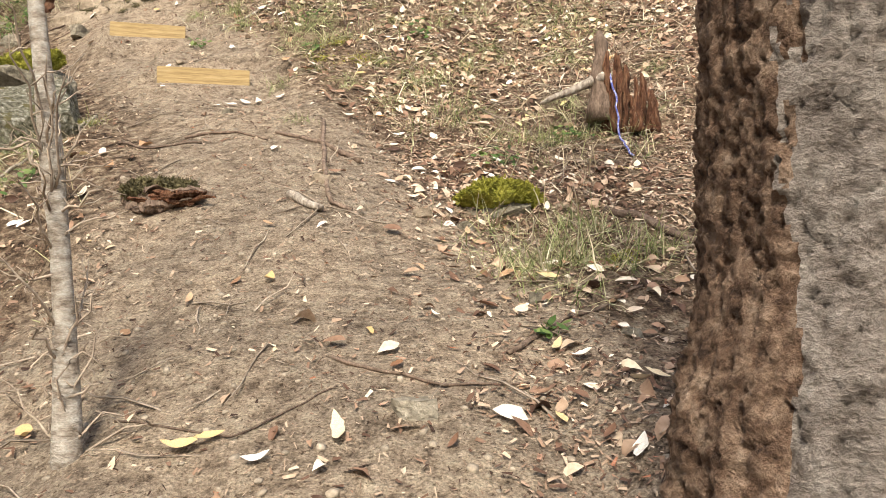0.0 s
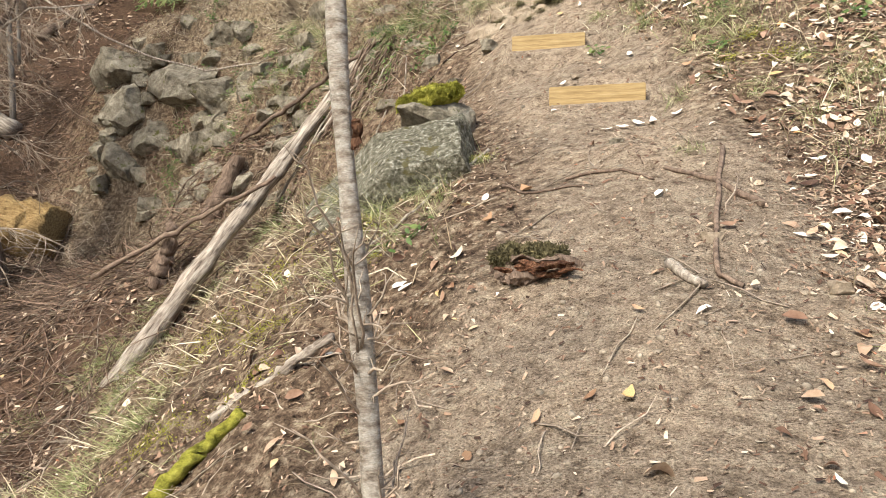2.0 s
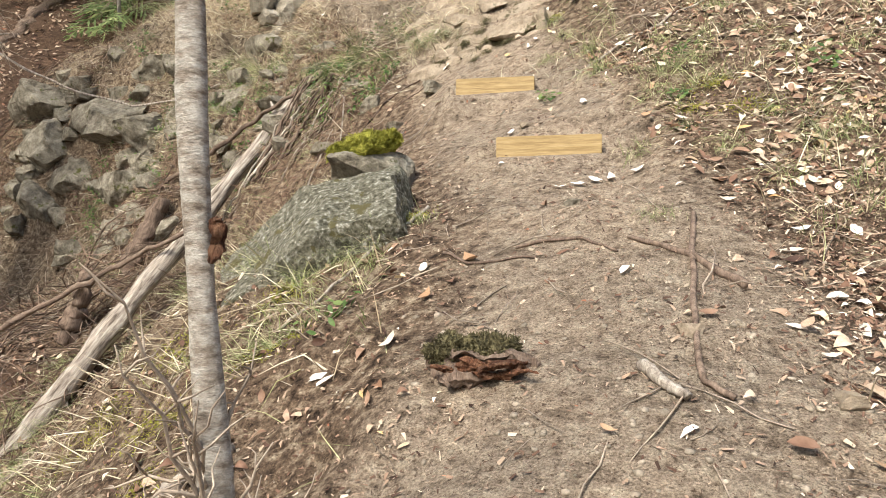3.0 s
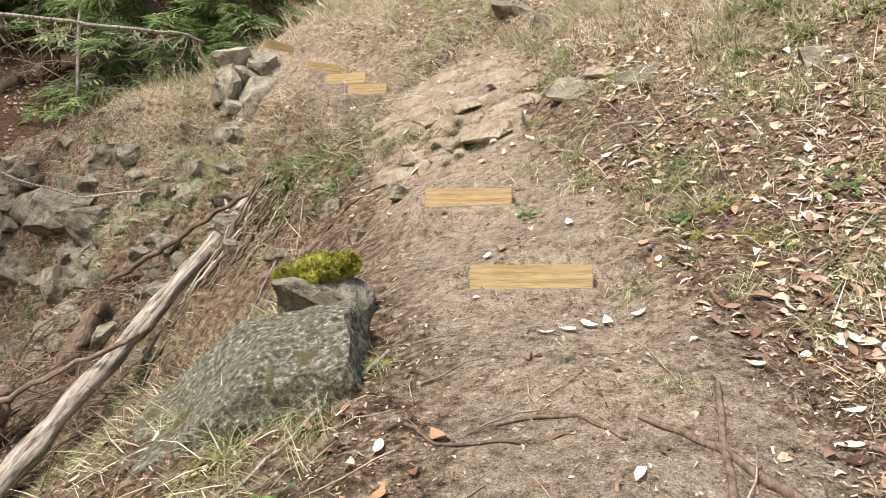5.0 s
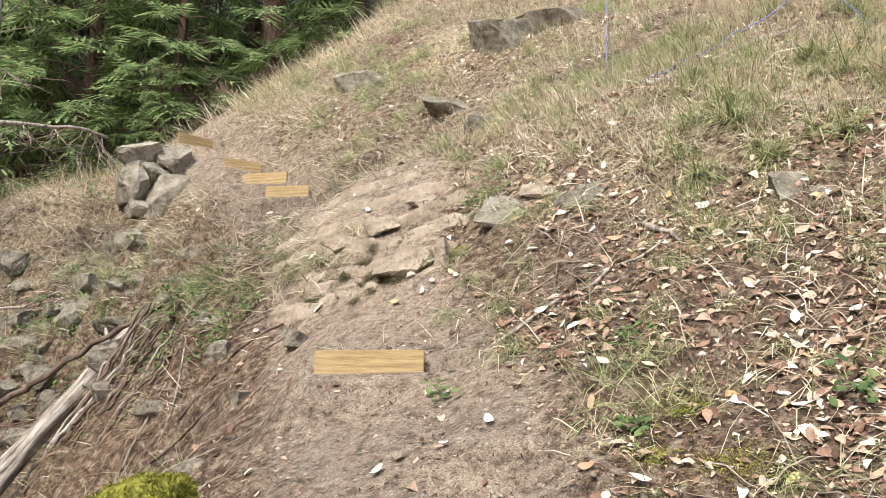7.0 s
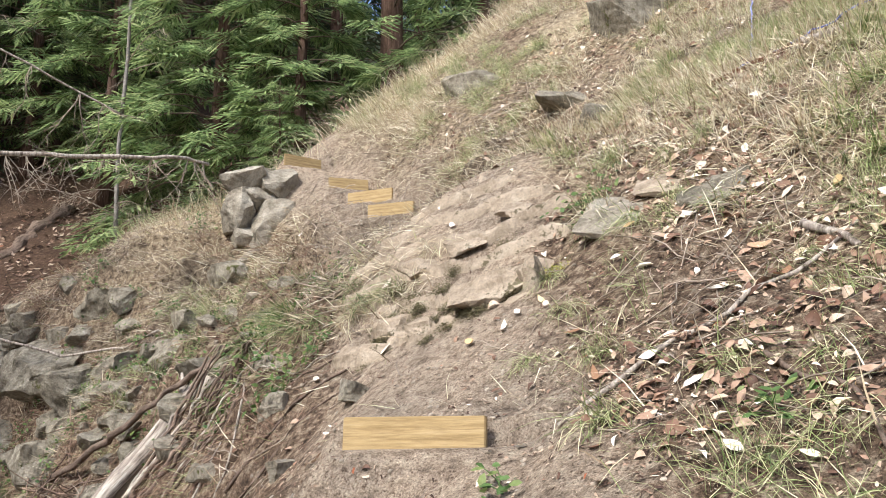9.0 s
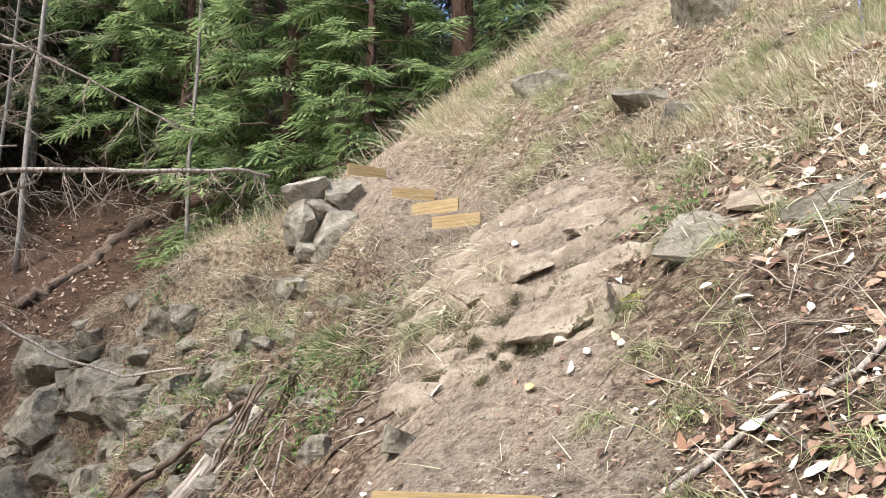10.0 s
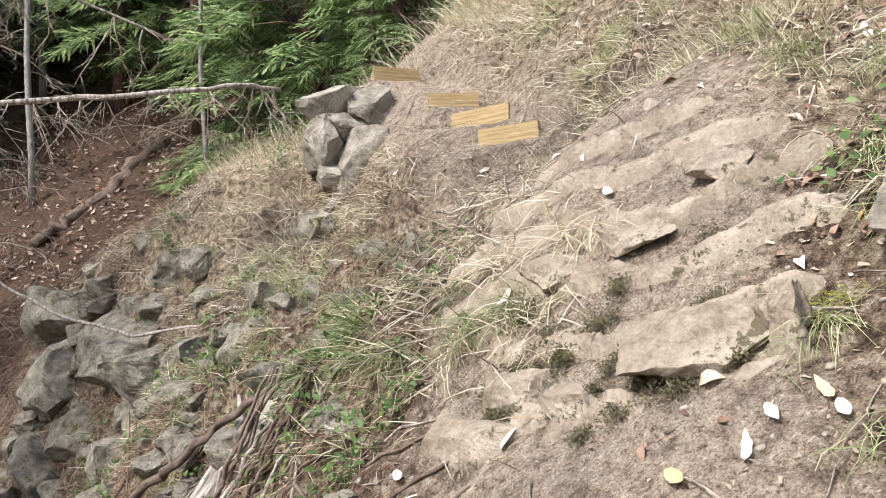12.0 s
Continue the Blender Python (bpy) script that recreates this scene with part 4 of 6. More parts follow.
# outcrop beside the upper steps: jointed blocks, the lower ones standing forward
for n, (right, up, size, turn) in enumerate(((-0.2, 0.36, (0.62, 0.5, 0.36), 40), (0.26, 0.36, (0.5, 0.5, 0.38), 52), (-0.30, -0.08, (0.42, 0.5, 0.5), 38), (0.02, 0.08, (0.42, 0.45, 0.34), 47), (0.16, -0.30, (0.66, 0.6, 0.56), 54), (-0.24, -0.5, (0.26, 0.4, 0.26), 44), (0.1, -0.85, (0.8, 0.5, 0.25), 42), (0.55, -1.0, (0.6, 0.4, 0.2), 50))):
    build_rock("outcrop_block", -8.56 + 0.72 * right - 0.22 * up, 12.74 + 0.69 * right + 0.25 * up, 6.9 + up, [1.25 * v for v in size], OUTCROP, "angular grey-tan outcrop block with worn edges", 50 + n, turn, (8, -6), 10, 22, 0.05, 0.0, "outcrop blocks", 0.16)
build_log("fallen_log", (-15.5, 9.3, 2.6), (-12.7, 9.95, 2.15), 0.5, 0.45, OLDBARK, "thick mossy fallen trunk with yellow-brown rotting bark", 14, sides=22, jitter=0.03)
build_log("mossy_branch", (-2.7, 2.95, land1(-2.7, 2.95) + 0.02), (-2.45, 3.32, land1(-2.45, 3.32) + 0.03), 0.04, 0.03, MOSS, "short moss-covered log in the grass", 15, sides=10, jitter=0.015)
build_log("dead_branch", (-2.75, 3.45, land1(-2.75, 3.45) + 0.02), (-2.15, 3.6, land1(-2.15, 3.6) + 0.1), 0.03, 0.022, GREYWOOD, "pale broken branch below the young tree", 16, "branch", 8, jitter=0.015)

# ---- what lies on the ground, in masses ----
def scattered(count, box, density, seed):
    """Places picked in box (x0, y0, x1, y1) with a chance by density(x, y), which runs from 0 to 1."""
    rng = np.random.default_rng(seed)
    xs, ys, have = [], [], 0
    for _ in range(90):
        x, y = rng.uniform(box[0], box[2], 20000), rng.uniform(box[1], box[3], 20000)
        keep = rng.random(20000) < density(x, y)
        xs.append(x[keep])
        ys.append(y[keep])
        have += keep.sum()
        if have >= count:
            break
    return np.concatenate(xs)[:count], np.concatenate(ys)[:count], rng


def on_board(x, y):
    hit = np.zeros(x.shape, bool)
    for cx, cy, top, turn, length in STEPS:
        hit |= (np.abs(x - cx) < length / 2 + 0.03) & (np.abs(y - cy) < 0.17)
    return hit


def leaf_density(x, y):
    d, side = trail_distance(x, y)
    clump = np.clip(0.45 + 1.3 * fbm(x, y, 1.3, 61), 0.04, 1)
    right = (side > 0) * smooth(0.4, 1.0, d) * (0.45 + 0.55 * smooth(2.8, 4.4, y)) * (1 - 0.6 * smooth(9.4, 11.0, y))
    right = np.maximum(right, 2.2 * smooth(0.55, 0.2, np.abs(x + 1.62 + 0.15 * np.sin(2 * y))) * smooth(8.6, 9.2, y) * smooth(12.4, 11.2, y))
    left = (side < 0) * smooth(0.35, 1.1, d) * 0.1 * smooth(8.6, 7.0, y)
    out = np.maximum(np.maximum(right * clump, left * clump), 0.014) * (1 - 0.9 * ledge_share(x, y)) * (1 - 0.7 * bank_share(x, y)) * (0.3 + 0.7 * smooth(-8, -5, x))
    return out * ~on_board(x, y)


def right_litter(x, y):
    d, side = trail_distance(x, y)
    clump = np.clip(0.8 + 0.9 * fbm(x, y, 1.0, 71), 0.25, 1)
    return np.maximum((side > 0) * smooth(0.3, 0.9, d) * clump * (1 - 0.5 * smooth(9.5, 11.5, y)), np.where(side < 0, 0.12 + 0.2 * clump * smooth(0.4, 1.0, d), 0.16 * (0.4 + clump))) * (1 - 0.45 * ledge_share(x, y)) * ~on_board(x, y)


def straw_density(x, y):
    d, side = trail_distance(x, y)
    clump = np.clip(0.5 + 1.5 * fbm(x, y, 0.9, 81), 0, 1)
    upper = smooth(7.2, 10.0, y + 0.3 * x) * smooth(0.3, 0.8, d) * np.where(side < 0, 0.3 + 0.7 * smooth(-0.9, -0.3, beyond_crest(x, y)), 1)
    edge = bank_share(x, y) * 0.12
    near_left = (side < 0) * smooth(0.7, 1.5, d) * smooth(2.6, 3.4, y) * smooth(7.4, 6.2, y) * smooth(-6.0, -4.0, x) * 0.22
    brow = smooth(0.9, 0.3, np.abs(y - 9.2 + 0.05 * x)) * (x < -2.9) * (x > -6.5) * 0.16 * smooth(0.25, 0.5, np.hypot(x + 3.4, y - 9.4))
    right = (side > 0) * smooth(0.5, 1.0, d) * (y > 3.2) * 0.16
    return np.clip(np.maximum.reduce((upper, edge, near_left, brow, right, 0.1 * smooth(7.7, 8.1, y) * smooth(9.2, 8.7, y) * smooth(1.1, 0.7, d))) * clump, 0, 1) * smooth(0.8, -0.1, beyond_crest(x, y) - 0.3) * ~on_board(x, y)


def green_density(x, y):
    d, side = trail_distance(x, y)
    clump = np.clip(2.2 * fbm(x, y, 1.3, 91) + 0.2, 0, 1)
    upper = smooth(7.6, 9.4, y + 0.2 * x) * smooth(0.45, 0.9, d) * (side > 0)
    low = (side > 0) * smooth(0.6, 1.1, d) * 0.45 * (y > 3)
    left = (side < 0) * smooth(0.9, 1.6, d) * 0.75 * smooth(2.6, 3.6, y) * (1 - bank_share(x, y) * 0.25) * smooth(-9.6, -8.0, x)
    return np.maximum.reduce((upper, low, left)) * clump * ~on_board(x, y)


# dead leaves: the nearest as single leaves, the rest as litter
LEAVES = [leaf_shape(7, 100 + k, 0.20 + 0.025 * (k % 4), 0.13, 0.12 + 0.1 * (k % 3)) for k in range(10)]
LITTER = [leaf_shape(5, 200 + k, 0.17 + 0.05 * (k % 4), 0.3, 0.1 + 0.14 * (k % 4)) for k in range(8)]


def build_fallen_leaves():
    meshes = [mesh_from("fallen_leaf", v, f, LEAF) for v, f in LEAVES]
    x, y, rng = scattered(210, (-2.3, 1.9, 1.4, 7.2), leaf_density, 501)
    n = len(x)
    m = frames_on_land(x, y, rng.uniform(0, 6.28, n), rng.uniform(-0.15, 0.2, n), rng.uniform(-0.25, 0.25, n), rng.uniform(0.035, 0.09, n), 0.010)
    for k in range(n):
        ob = new("fallen_leaf", meshes[k % len(meshes)])
        ob.matrix_world = Matrix([list(r) for r in m[k]] + [[0, 0, 0, 1]])
        tagged(ob, "curled dry fallen leaf on the earth", "leaf", "fallen leaves")
    kinds = (
        (LEAFWHITE, "large leaf showing its pale underside", ((-0.03, 2.88, 0.07), (0.49, 2.07, 0.12), (0.43, 2.6, 0.09), (-0.46, 2.05, 0.09), (-0.53, 3.67, 0.10), (-0.27, 4.39, 0.10), (-0.16, 4.28, 0.10), (-0.05, 5.22, 0.14), (-1.93, 4.75, 0.12), (-1.78, 4.13, 0.12), (-2.08, 4.05, 0.16), (-0.92, 4.56, 0.12), (-0.28, 5.21, 0.12), (-0.31, 4.98, 0.13), (-0.61, 5.39, 0.10), (-1.14, 5.9, 0.10), (-0.85, 5.52, 0.10), (-2.0, 4.0, 0.12), (-1.55, 5.72, 0.10), (-1.46, 5.77, 0.11), (-1.37, 5.83, 0.11), (-1.29, 5.88, 0.12), (-0.95, 6.1, 0.10))),
        (LEAFWHITE, "large bleached leaf lying on the slope", ((-0.39, 6.81, 0.13), (-0.97, 6.3, 0.11), (-0.18, 7.2, 0.12), (-0.35, 7.16, 0.13), (-0.58, 6.97, 0.12), (-0.54, 8.1, 0.14), (-0.24, 7.64, 0.14), (-1.89, 6.72, 0.12), (-2.16, 6.58, 0.11), (-1.71, 6.84, 0.11), (-2.94, 6.78, 0.11), (-1.44, 7.58, 0.12), (-1.63, 8.53, 0.13), (-1.5, 8.29, 0.15), (-2.47, 8.6, 0.10), (-1.76, 8.99, 0.13), (-1.99, 9.37, 0.10), (-1.54, 9.55, 0.14), (-1.52, 8.74, 0.10), (-4.35, 9.54, 0.10), (-4.01, 9.3, 0.12), (-7.4, 12.25, 0.12), (-6.18, 12.05, 0.14), (-3.67, 8.79, 0.12), (-2.72, 8.57, 0.14), (-2.67, 8.65, 0.11), (-4.19, 8.75, 0.11), (-3.61, 9.55, 0.10), (-3.87, 9.8, 0.12))),
        (LEAFPALE, "yellow fallen leaf on the trodden earth", ((-0.27, 2.15, 0.165), (-0.6, 2.15, 0.10), (-0.67, 2.13, 0.12), (-0.65, 3.13, 0.10), (-0.24, 2.72, 0.07), (0.31, 2.23, 0.08), (0.36, 2.67, 0.11), (0.4, 3.2, 0.12), (-1.17, 2.35, 0.13), (-1.95, 4.55, 0.12), (-1.74, 3.85, 0.09), (-0.61, 6.27, 0.12), (-2.54, 8.69, 0.14), (0.61, 2.4, 0.10), (-2.89, 8.5, 0.12), (-1.0, 8.9, 0.14), (-0.7, 9.0, 0.13))),
        (LEAFBROWN, "curled brown leaf on the trodden earth", ((-0.91, 3.0, 0.10), (-0.14, 2.47, 0.10), (-1.77, 4.45, 0.13), (-1.7, 4.79, 0.16), (-0.1, 3.35, 0.1), (0.25, 3.3, 0.13), (0.5, 3.4, 0.12), (-1.05, 2.3, 0.12), (-0.75, 3.6, 0.07), (-1.2, 6.5, 0.1), (-1.25, 6.9, 0.13), (-1.35, 7.3, 0.12), (-1.95, 7.9, 0.14), (-2.2, 8.3, 0.13), (-1.35, 8.6, 0.16), (-1.2, 8.2, 0.15))))
    for material, label, places in kinds:
        shapes = [mesh_from("fallen_leaf", *leaf_shape(9, 150 + k, 0.17 + 0.025 * (k % 4), 0.22, 0.2 + 0.15 * (k % 3)), material) for k in range(6)]
        for k, (lx, ly, size) in enumerate(places):
            mm = frames_on_land(np.array([lx]), np.array([ly]), rng.uniform(0, 6.28, 1), rng.uniform(-0.1, 0.15, 1), rng.uniform(-0.2, 0.2, 1), np.array([size * 0.8]), 0.014)[0]
            ob = new("fallen_leaf", shapes[k % 6])
            ob.matrix_world = Matrix([list(r) for r in mm] + [[0, 0, 0, 1]])
            tagged(ob, label, "leaf", "fallen leaves")


def build_litter():
    x, y, rng = scattered(27000, (-9.5, 1.2, 3.2, 16.5), leaf_density, 502)
    n = len(x)
    m = frames_on_land(x, y, rng.uniform(0, 6.28, n), rng.normal(0.03, 0.28, n), rng.normal(0, 0.35, n), 0.02 + 0.08 * rng.random(n) ** 2.6, rng.uniform(0.004, 0.025, n))
    tagged(new("leaf_litter", merged("leaf_litter", [v for v, _ in LITTER], LITTER[0][1], (m, rng.integers(0, len(LITTER), n)), LEAFMASS)),
           "thick scatter of curled brown and cream leaves", "leaf litter", kind="stuff")
    chip = [[(-0.5, -0.18, 0), (0.5, -0.12, 0.05), (0.45, 0.15, 0.0), (-0.4, 0.2, 0.08)], [(-0.5, -0.05, 0), (0.5, -0.04, 0.03), (0.5, 0.04, 0.02), (-0.5, 0.05, 0.02)], [(-0.5, -0.14, 0.1), (0.5, -0.08, 0), (0.3, 0.16, 0.12), (-0.4, 0.1, 0)]]
    x, y, rng = scattered(200000, (-8, 1.0, 3.0, 12.5), lambda a, b: right_litter(a, b) * (0.35 + 0.65 * smooth(10, 6, b)), 503)
    n = len(x)
    m = frames_on_land(x, y, rng.uniform(0, 6.28, n), rng.uniform(-0.5, 0.5, n), rng.uniform(-0.6, 0.6, n), 0.007 + 0.03 * rng.random(n) ** 2.6 + 0.018 * rng.random(n) * (x > -0.3) * (y > 4.0), rng.uniform(0.002, 0.012, n))
    tagged(new("needle_litter", merged("needle_litter", chip, [(0, 1, 2, 3)], (m, rng.integers(0, 3, n)), CHIPS, False)),
           "brown bark crumbs and needles over the slope", "litter", kind="stuff")


def blade_shape(bend, width=0.008, n=4):
    v = []
    for i in range(n):
        t = i / (n - 1)
        w = width * (1 - t) ** 0.6 + 0.0015
        a = bend * t
        v += [(math.sin(a) / max(bend, 0.01) if bend else t, -w, (1 - math.cos(a)) / max(bend, 0.01) * -1), (math.sin(a) / max(bend, 0.01), w, (1 - math.cos(a)) / max(bend, 0.01) * -1)]
    return v, [(2 * i, 2 * i + 2, 2 * i + 3, 2 * i + 1) for i in range(n - 1)]


BLADES = [blade_shape(b, 0.006) for b in (0.5, 0.9, 1.4, 1.9)]
SHORTS = [blade_shape(b, 0.009, 3) for b in (0.2, 0.5, 0.8, 1.3)]


def build_grass():
    def blades(name, count, box, density, seed, lengths, lean, material, label, downhill, width=1.0):
        x, y, rng = scattered(count, box, density, seed)
        n = len(x)
        # tips tend downhill
        e = 0.15
        down = np.arctan2(-(land(x, y + e) - land(x, y - e)), -(land(x + e, y) - land(x - e, y)))
        turn = np.where(rng.random(n) < downhill, down + rng.normal(0, 0.6, n), rng.uniform(0, 6.28, n))
        m = frames_on_land(x, y, turn, rng.uniform(lean[0], lean[1], n), rng.uniform(-0.5, 0.5, n), rng.uniform(*lengths, n), -0.003)
        m[:, :, 1] *= width
        tagged(new(name, merged(name, [v for v, _ in SHORTS], SHORTS[0][1], (m, rng.integers(0, 4, n)), material)), label, "grass", kind="stuff")
    blades("dry_grass", 120000, (-13.2, 2.6, 3.2, 17.5), straw_density, 601, (0.07, 0.28), (0.1, 1.4), STRAW, "matted dry straw-coloured grass over the slope", 0.7, 1.4)

    blades("dead_grass", 30000, (-14.0, 7.6, -2.8, 14.2), lambda x, y: np.clip(bank_share(x, y) + 0.8 * smooth(-9.5, -11, x) * (y > 11) * (beyond_crest(x, y) < 0.4), 0, 1) * np.clip(0.1 + 2.6 * fbm(x, y, 1.1, 85), 0.02, 1) * (trail_distance(x, y)[0] > 0.7) * (0.3 + 0.7 * smooth(-6.4, -8.2, x)), 603, (0.08, 0.30), (-0.1, 1.0), DEADGRASS, "matted brown dead grass hanging on the bank", 0.75)

    blades("seed_stalks", 1500, (-11.5, 12.8, -4.5, 17.5), lambda x, y: smooth(1.0, 0.2, np.abs(beyond_crest(x, y) + 0.1)), 604, (0.2, 0.55), (0.9, 1.57), STRAW, "thin dry seed stalks along the brow", 0.3)

    def tufted(x, y):
        return green_density(x, y) * np.clip(6 * value_noise(x * 5.5, y * 5.5, 97) + 0.35, 0, 1)
    blades("green_grass", 85000, (-12, 2.6, 3.2, 15.5), tufted, 602, (0.06, 0.25), (0.2, 1.4), GRASS, "tufts of green and yellowing grass", 0.5, 0.9)


def build_tuft(x, y, seed, height=0.36, count=90, material=GRASS, label="tuft of long pale green grass hanging downhill", width=1.0):
    """One hanging tuft of long grass."""
    rng = np.random.default_rng(seed)
    px, py = x + rng.normal(0, 0.05, count), y + rng.normal(0, 0.03, count)
    m = frames_on_land(px, py, rng.normal(-1.57, 0.5, count), rng.uniform(0.1, 1.3, count), rng.uniform(-0.4, 0.4, count), rng.uniform(0.5, 1.1, count) * height, -0.003)
    m[:, :, 1] *= width
    m[:, :, 3] -= (x, y, land1(x, y))
    ob = new("grass_tuft", merged("grass_tuft", [v for v, _ in BLADES], BLADES[0][1], (m, rng.integers(0, 4, count)), material))
    ob.location = on_land(x, y)
    return tagged(ob, label, "grass", "grass tufts")


def build_far_tufts(places, material, label, width):
    """The tufts of the upper slope as one mass; each place is x, y, height and number of blades."""
    rng = np.random.default_rng(17)
    place = np.repeat(np.array([p[:3] for p in places]), [p[3] for p in places], axis=0)
    n = len(place)
    m = frames_on_land(place[:, 0] + rng.normal(0, 0.05, n), place[:, 1] + rng.normal(0, 0.03, n), rng.normal(-1.57, 0.5, n), rng.uniform(0.1, 1.3, n), rng.uniform(-0.4, 0.4, n), rng.uniform(0.5, 1.1, n) * place[:, 2], -0.003)
    m[:, :, 1] *= width
    tagged(new("slope_grass", merged("slope_grass", [v for v, _ in SHORTS], SHORTS[0][1], (m, rng.integers(0, 4, n)), material)), label, "grass", kind="stuff")


def build_forest_floor():
    chip = [leaf_shape(3, 260 + k, 0.25, 0.5, 0.5) for k in range(6)]
    x, y, rng = scattered(18000, (-26, 4.5, -5, 20), lambda a, b: np.clip(smooth(-12.8, -14.2, a) + smooth(8.6, 7.6, b) * smooth(-4.5, -6, a) + smooth(0.4, 1.2, beyond_crest(a, b)), 0, 1) * np.clip(0.6 + fbm(a, b, 0.7, 35), 0.1, 1), 504)
    n = len(x)
    m = frames_on_land(x, y, rng.uniform(0, 6.28, n), rng.uniform(-0.5, 0.5, n), rng.uniform(-0.6, 0.6, n), rng.uniform(0.04, 0.16, n), rng.uniform(0.005, 0.03, n))
    tagged(new("forest_litter", merged("forest_litter", [v for v, _ in chip], chip[0][1], (m, rng.integers(0, 6, n)), CHIPS)), "dark reddish-brown litter of the forest floor", "litter", kind="stuff")


def build_twigs():
    rng0 = random.Random(31)
    shapes, faces = [], None
    for k in range(6):
        pts = bent((-0.5, 0, 0.0), (0.5, 0, 0.0), 5, -0.03, rng0, 0.05)
        v, f = tube(pts, [0.012, 0.011, 0.010, 0.008, 0.004], 3)
        shapes.append([tuple(p) for p in v])
        faces = f
    quads = [q for q in faces if q[2] != q[3]]
    def where(x, y):
        d, side = trail_distance(x, y)
        return np.clip(np.maximum(0.12 + 0.5 * (side > 0) * smooth(0.5, 1.2, d) * smooth(3, 6, y), 0.9 * smooth(-3.6, -5, x) * smooth(10.5, 8.5, y) * (y > 4) + 0.85 * bank_share(x, y)) * np.clip(0.5 + fbm(x, y, 0.8, 33), 0.05, 1), 0, 1) * ~on_board(x, y)
    x, y, rng = scattered(10500, (-13, 1.2, 3.0, 13.5), where, 701)
    n = len(x)
    m = frames_on_land(x, y, rng.uniform(0, 6.28, n), rng.uniform(-0.08, 0.2, n), rng.uniform(-1, 1, n), rng.uniform(0.08, 0.5, n) * np.where(x < -4, 1.15, 0.9), 0.012)
    tagged(new("twig_litter", merged("twig_litter", shapes, quads, (m, rng.integers(0, 6, n)), TWIGS)), "grey-brown dead twigs and roots strewn about", "twigs", kind="stuff")
    x, y, rng = scattered(5600, (-19, 5.5, -5.6, 13), lambda a, b: np.clip(smooth(-12.2, -13.2, a) * smooth(13, 11.5, b) + smooth(10.2, 9.2, b + 0.1 * (a + 9)) * smooth(-6.0, -8.0, a), 0, 1) * np.clip(0.45 + 1.2 * fbm(a, b, 0.6, 39), 0.05, 1), 703)
    n = len(x)
    down = np.arctan2(-(land(x, y + 0.2) - land(x, y - 0.2)), -(land(x + 0.2, y) - land(x - 0.2, y)))
    m = frames_on_land(x, y, down + rng.normal(0, 0.8, n), rng.uniform(-0.15, 0.6, n), rng.uniform(-1, 1, n), rng.uniform(0.3, 1.3, n), 0.03)
    m[:, :, 1:3] *= 0.75
    tagged(new("brushwood", merged("brushwood", shapes, quads, (m, rng.integers(0, 6, n)), BRUSH)), "tangled brown dead brushwood and roots in the gully", "brushwood", kind="stuff")


def build_stones():
    bm = bmesh.new()
    bmesh.ops.create_icosphere(bm, subdivisions=1, radius=0.5)
    bmesh.ops.dissolve_degenerate(bm, dist=0.001, edges=bm.edges)
    base = np.array([v.co for v in bm.verts])
    tri = [tuple(v.index for v in f.verts) for f in bm.faces]
    bm.free()
    rng = np.random.default_rng(44)
    shapes = [base * rng.uniform(0.7, 1.15, (len(base), 1)) * (1, rng.uniform(0.6, 1), rng.uniform(0.4, 0.7)) for _ in range(8)]
    def where(x, y):
        d, side = trail_distance(x, y)
        return np.clip(0.6 * smooth(1.2, 0.4, d) + bank_share(x, y) * 0.3 + 0.03, 0, 1) * (1 - 0.7 * ledge_share(x, y)) * ~on_board(x, y)
    x, y, rng = scattered(11000, (-13, 1.2, 2.5, 13.0), where, 702)
    n = len(x)
    m = frames_on_land(x, y, rng.uniform(0, 6.28, n), rng.uniform(-0.3, 0.3, n), rng.uniform(-0.3, 0.3, n), 0.007 + 0.035 * rng.random(n) ** 4 + np.where(x < -4.2, 0.02 * rng.random(n) ** 2, 0), 0.0)
    tagged(new("gravel", merged("gravel", shapes, tri, (m, rng.integers(0, 8, n)), PEBBLE)), "small buff stones and crumbs in the earth", "gravel", kind="stuff")


build_fallen_leaves()
build_litter()
build_grass()
for n, (x, y, h) in enumerate(((-1.78, 7.55, 0.42), (-2.35, 8.55, 0.3), (-2.6, 8.95, 0.34), (-1.9, 9.3, 0.3), (-0.9, 8.6, 0.3), (-0.35, 8.2, 0.35), (0.1, 7.9, 0.35), (-0.9, 5.2, 0.2), (-2.5, 5.35, 0.34), (-2.35, 5.0, 0.32), (-2.75, 4.9, 0.3), (-2.5, 9.5, 0.36), (-5.0, 9.35, 0.5), (-5.5, 9.45, 0.55), (-4.6, 9.2, 0.4), (-2.45, 5.2, 0.34), (-2.55, 5.05, 0.3), (-2.3, 5.45, 0.3), (-2.75, 5.0, 0.3), (-2.15, 9.15, 0.4), (-2.35, 9.2, 0.36), (-1.95, 9.12, 0.34), (-1.6, 9.1, 0.34), (-4.1, 9.25, 0.4), (-4.25, 9.3, 0.42), (-3.95, 9.3, 0.4), (-2.0, 8.1, 0.3), (-2.4, 8.2, 0.26), (-6.3, 10.2, 0.45), (-5.6, 9.9, 0.45), (-7.2, 10.5, 0.4))):
    if x < -3.8:
        build_tuft(x, y, 800 + n, h * 0.8, 70, BROWGRASS, "tuft of dark green grass hanging over the bank")
    else:
        build_tuft(x, y, 800 + n, h * 0.75)
rng_g = random.Random(15)
for n in range(30):
    build_tuft(rng_g.uniform(-1.3, 1.0), rng_g.uniform(6.0, 9.2), 940 + n, rng_g.uniform(0.14, 0.28), rng_g.randint(30, 70))
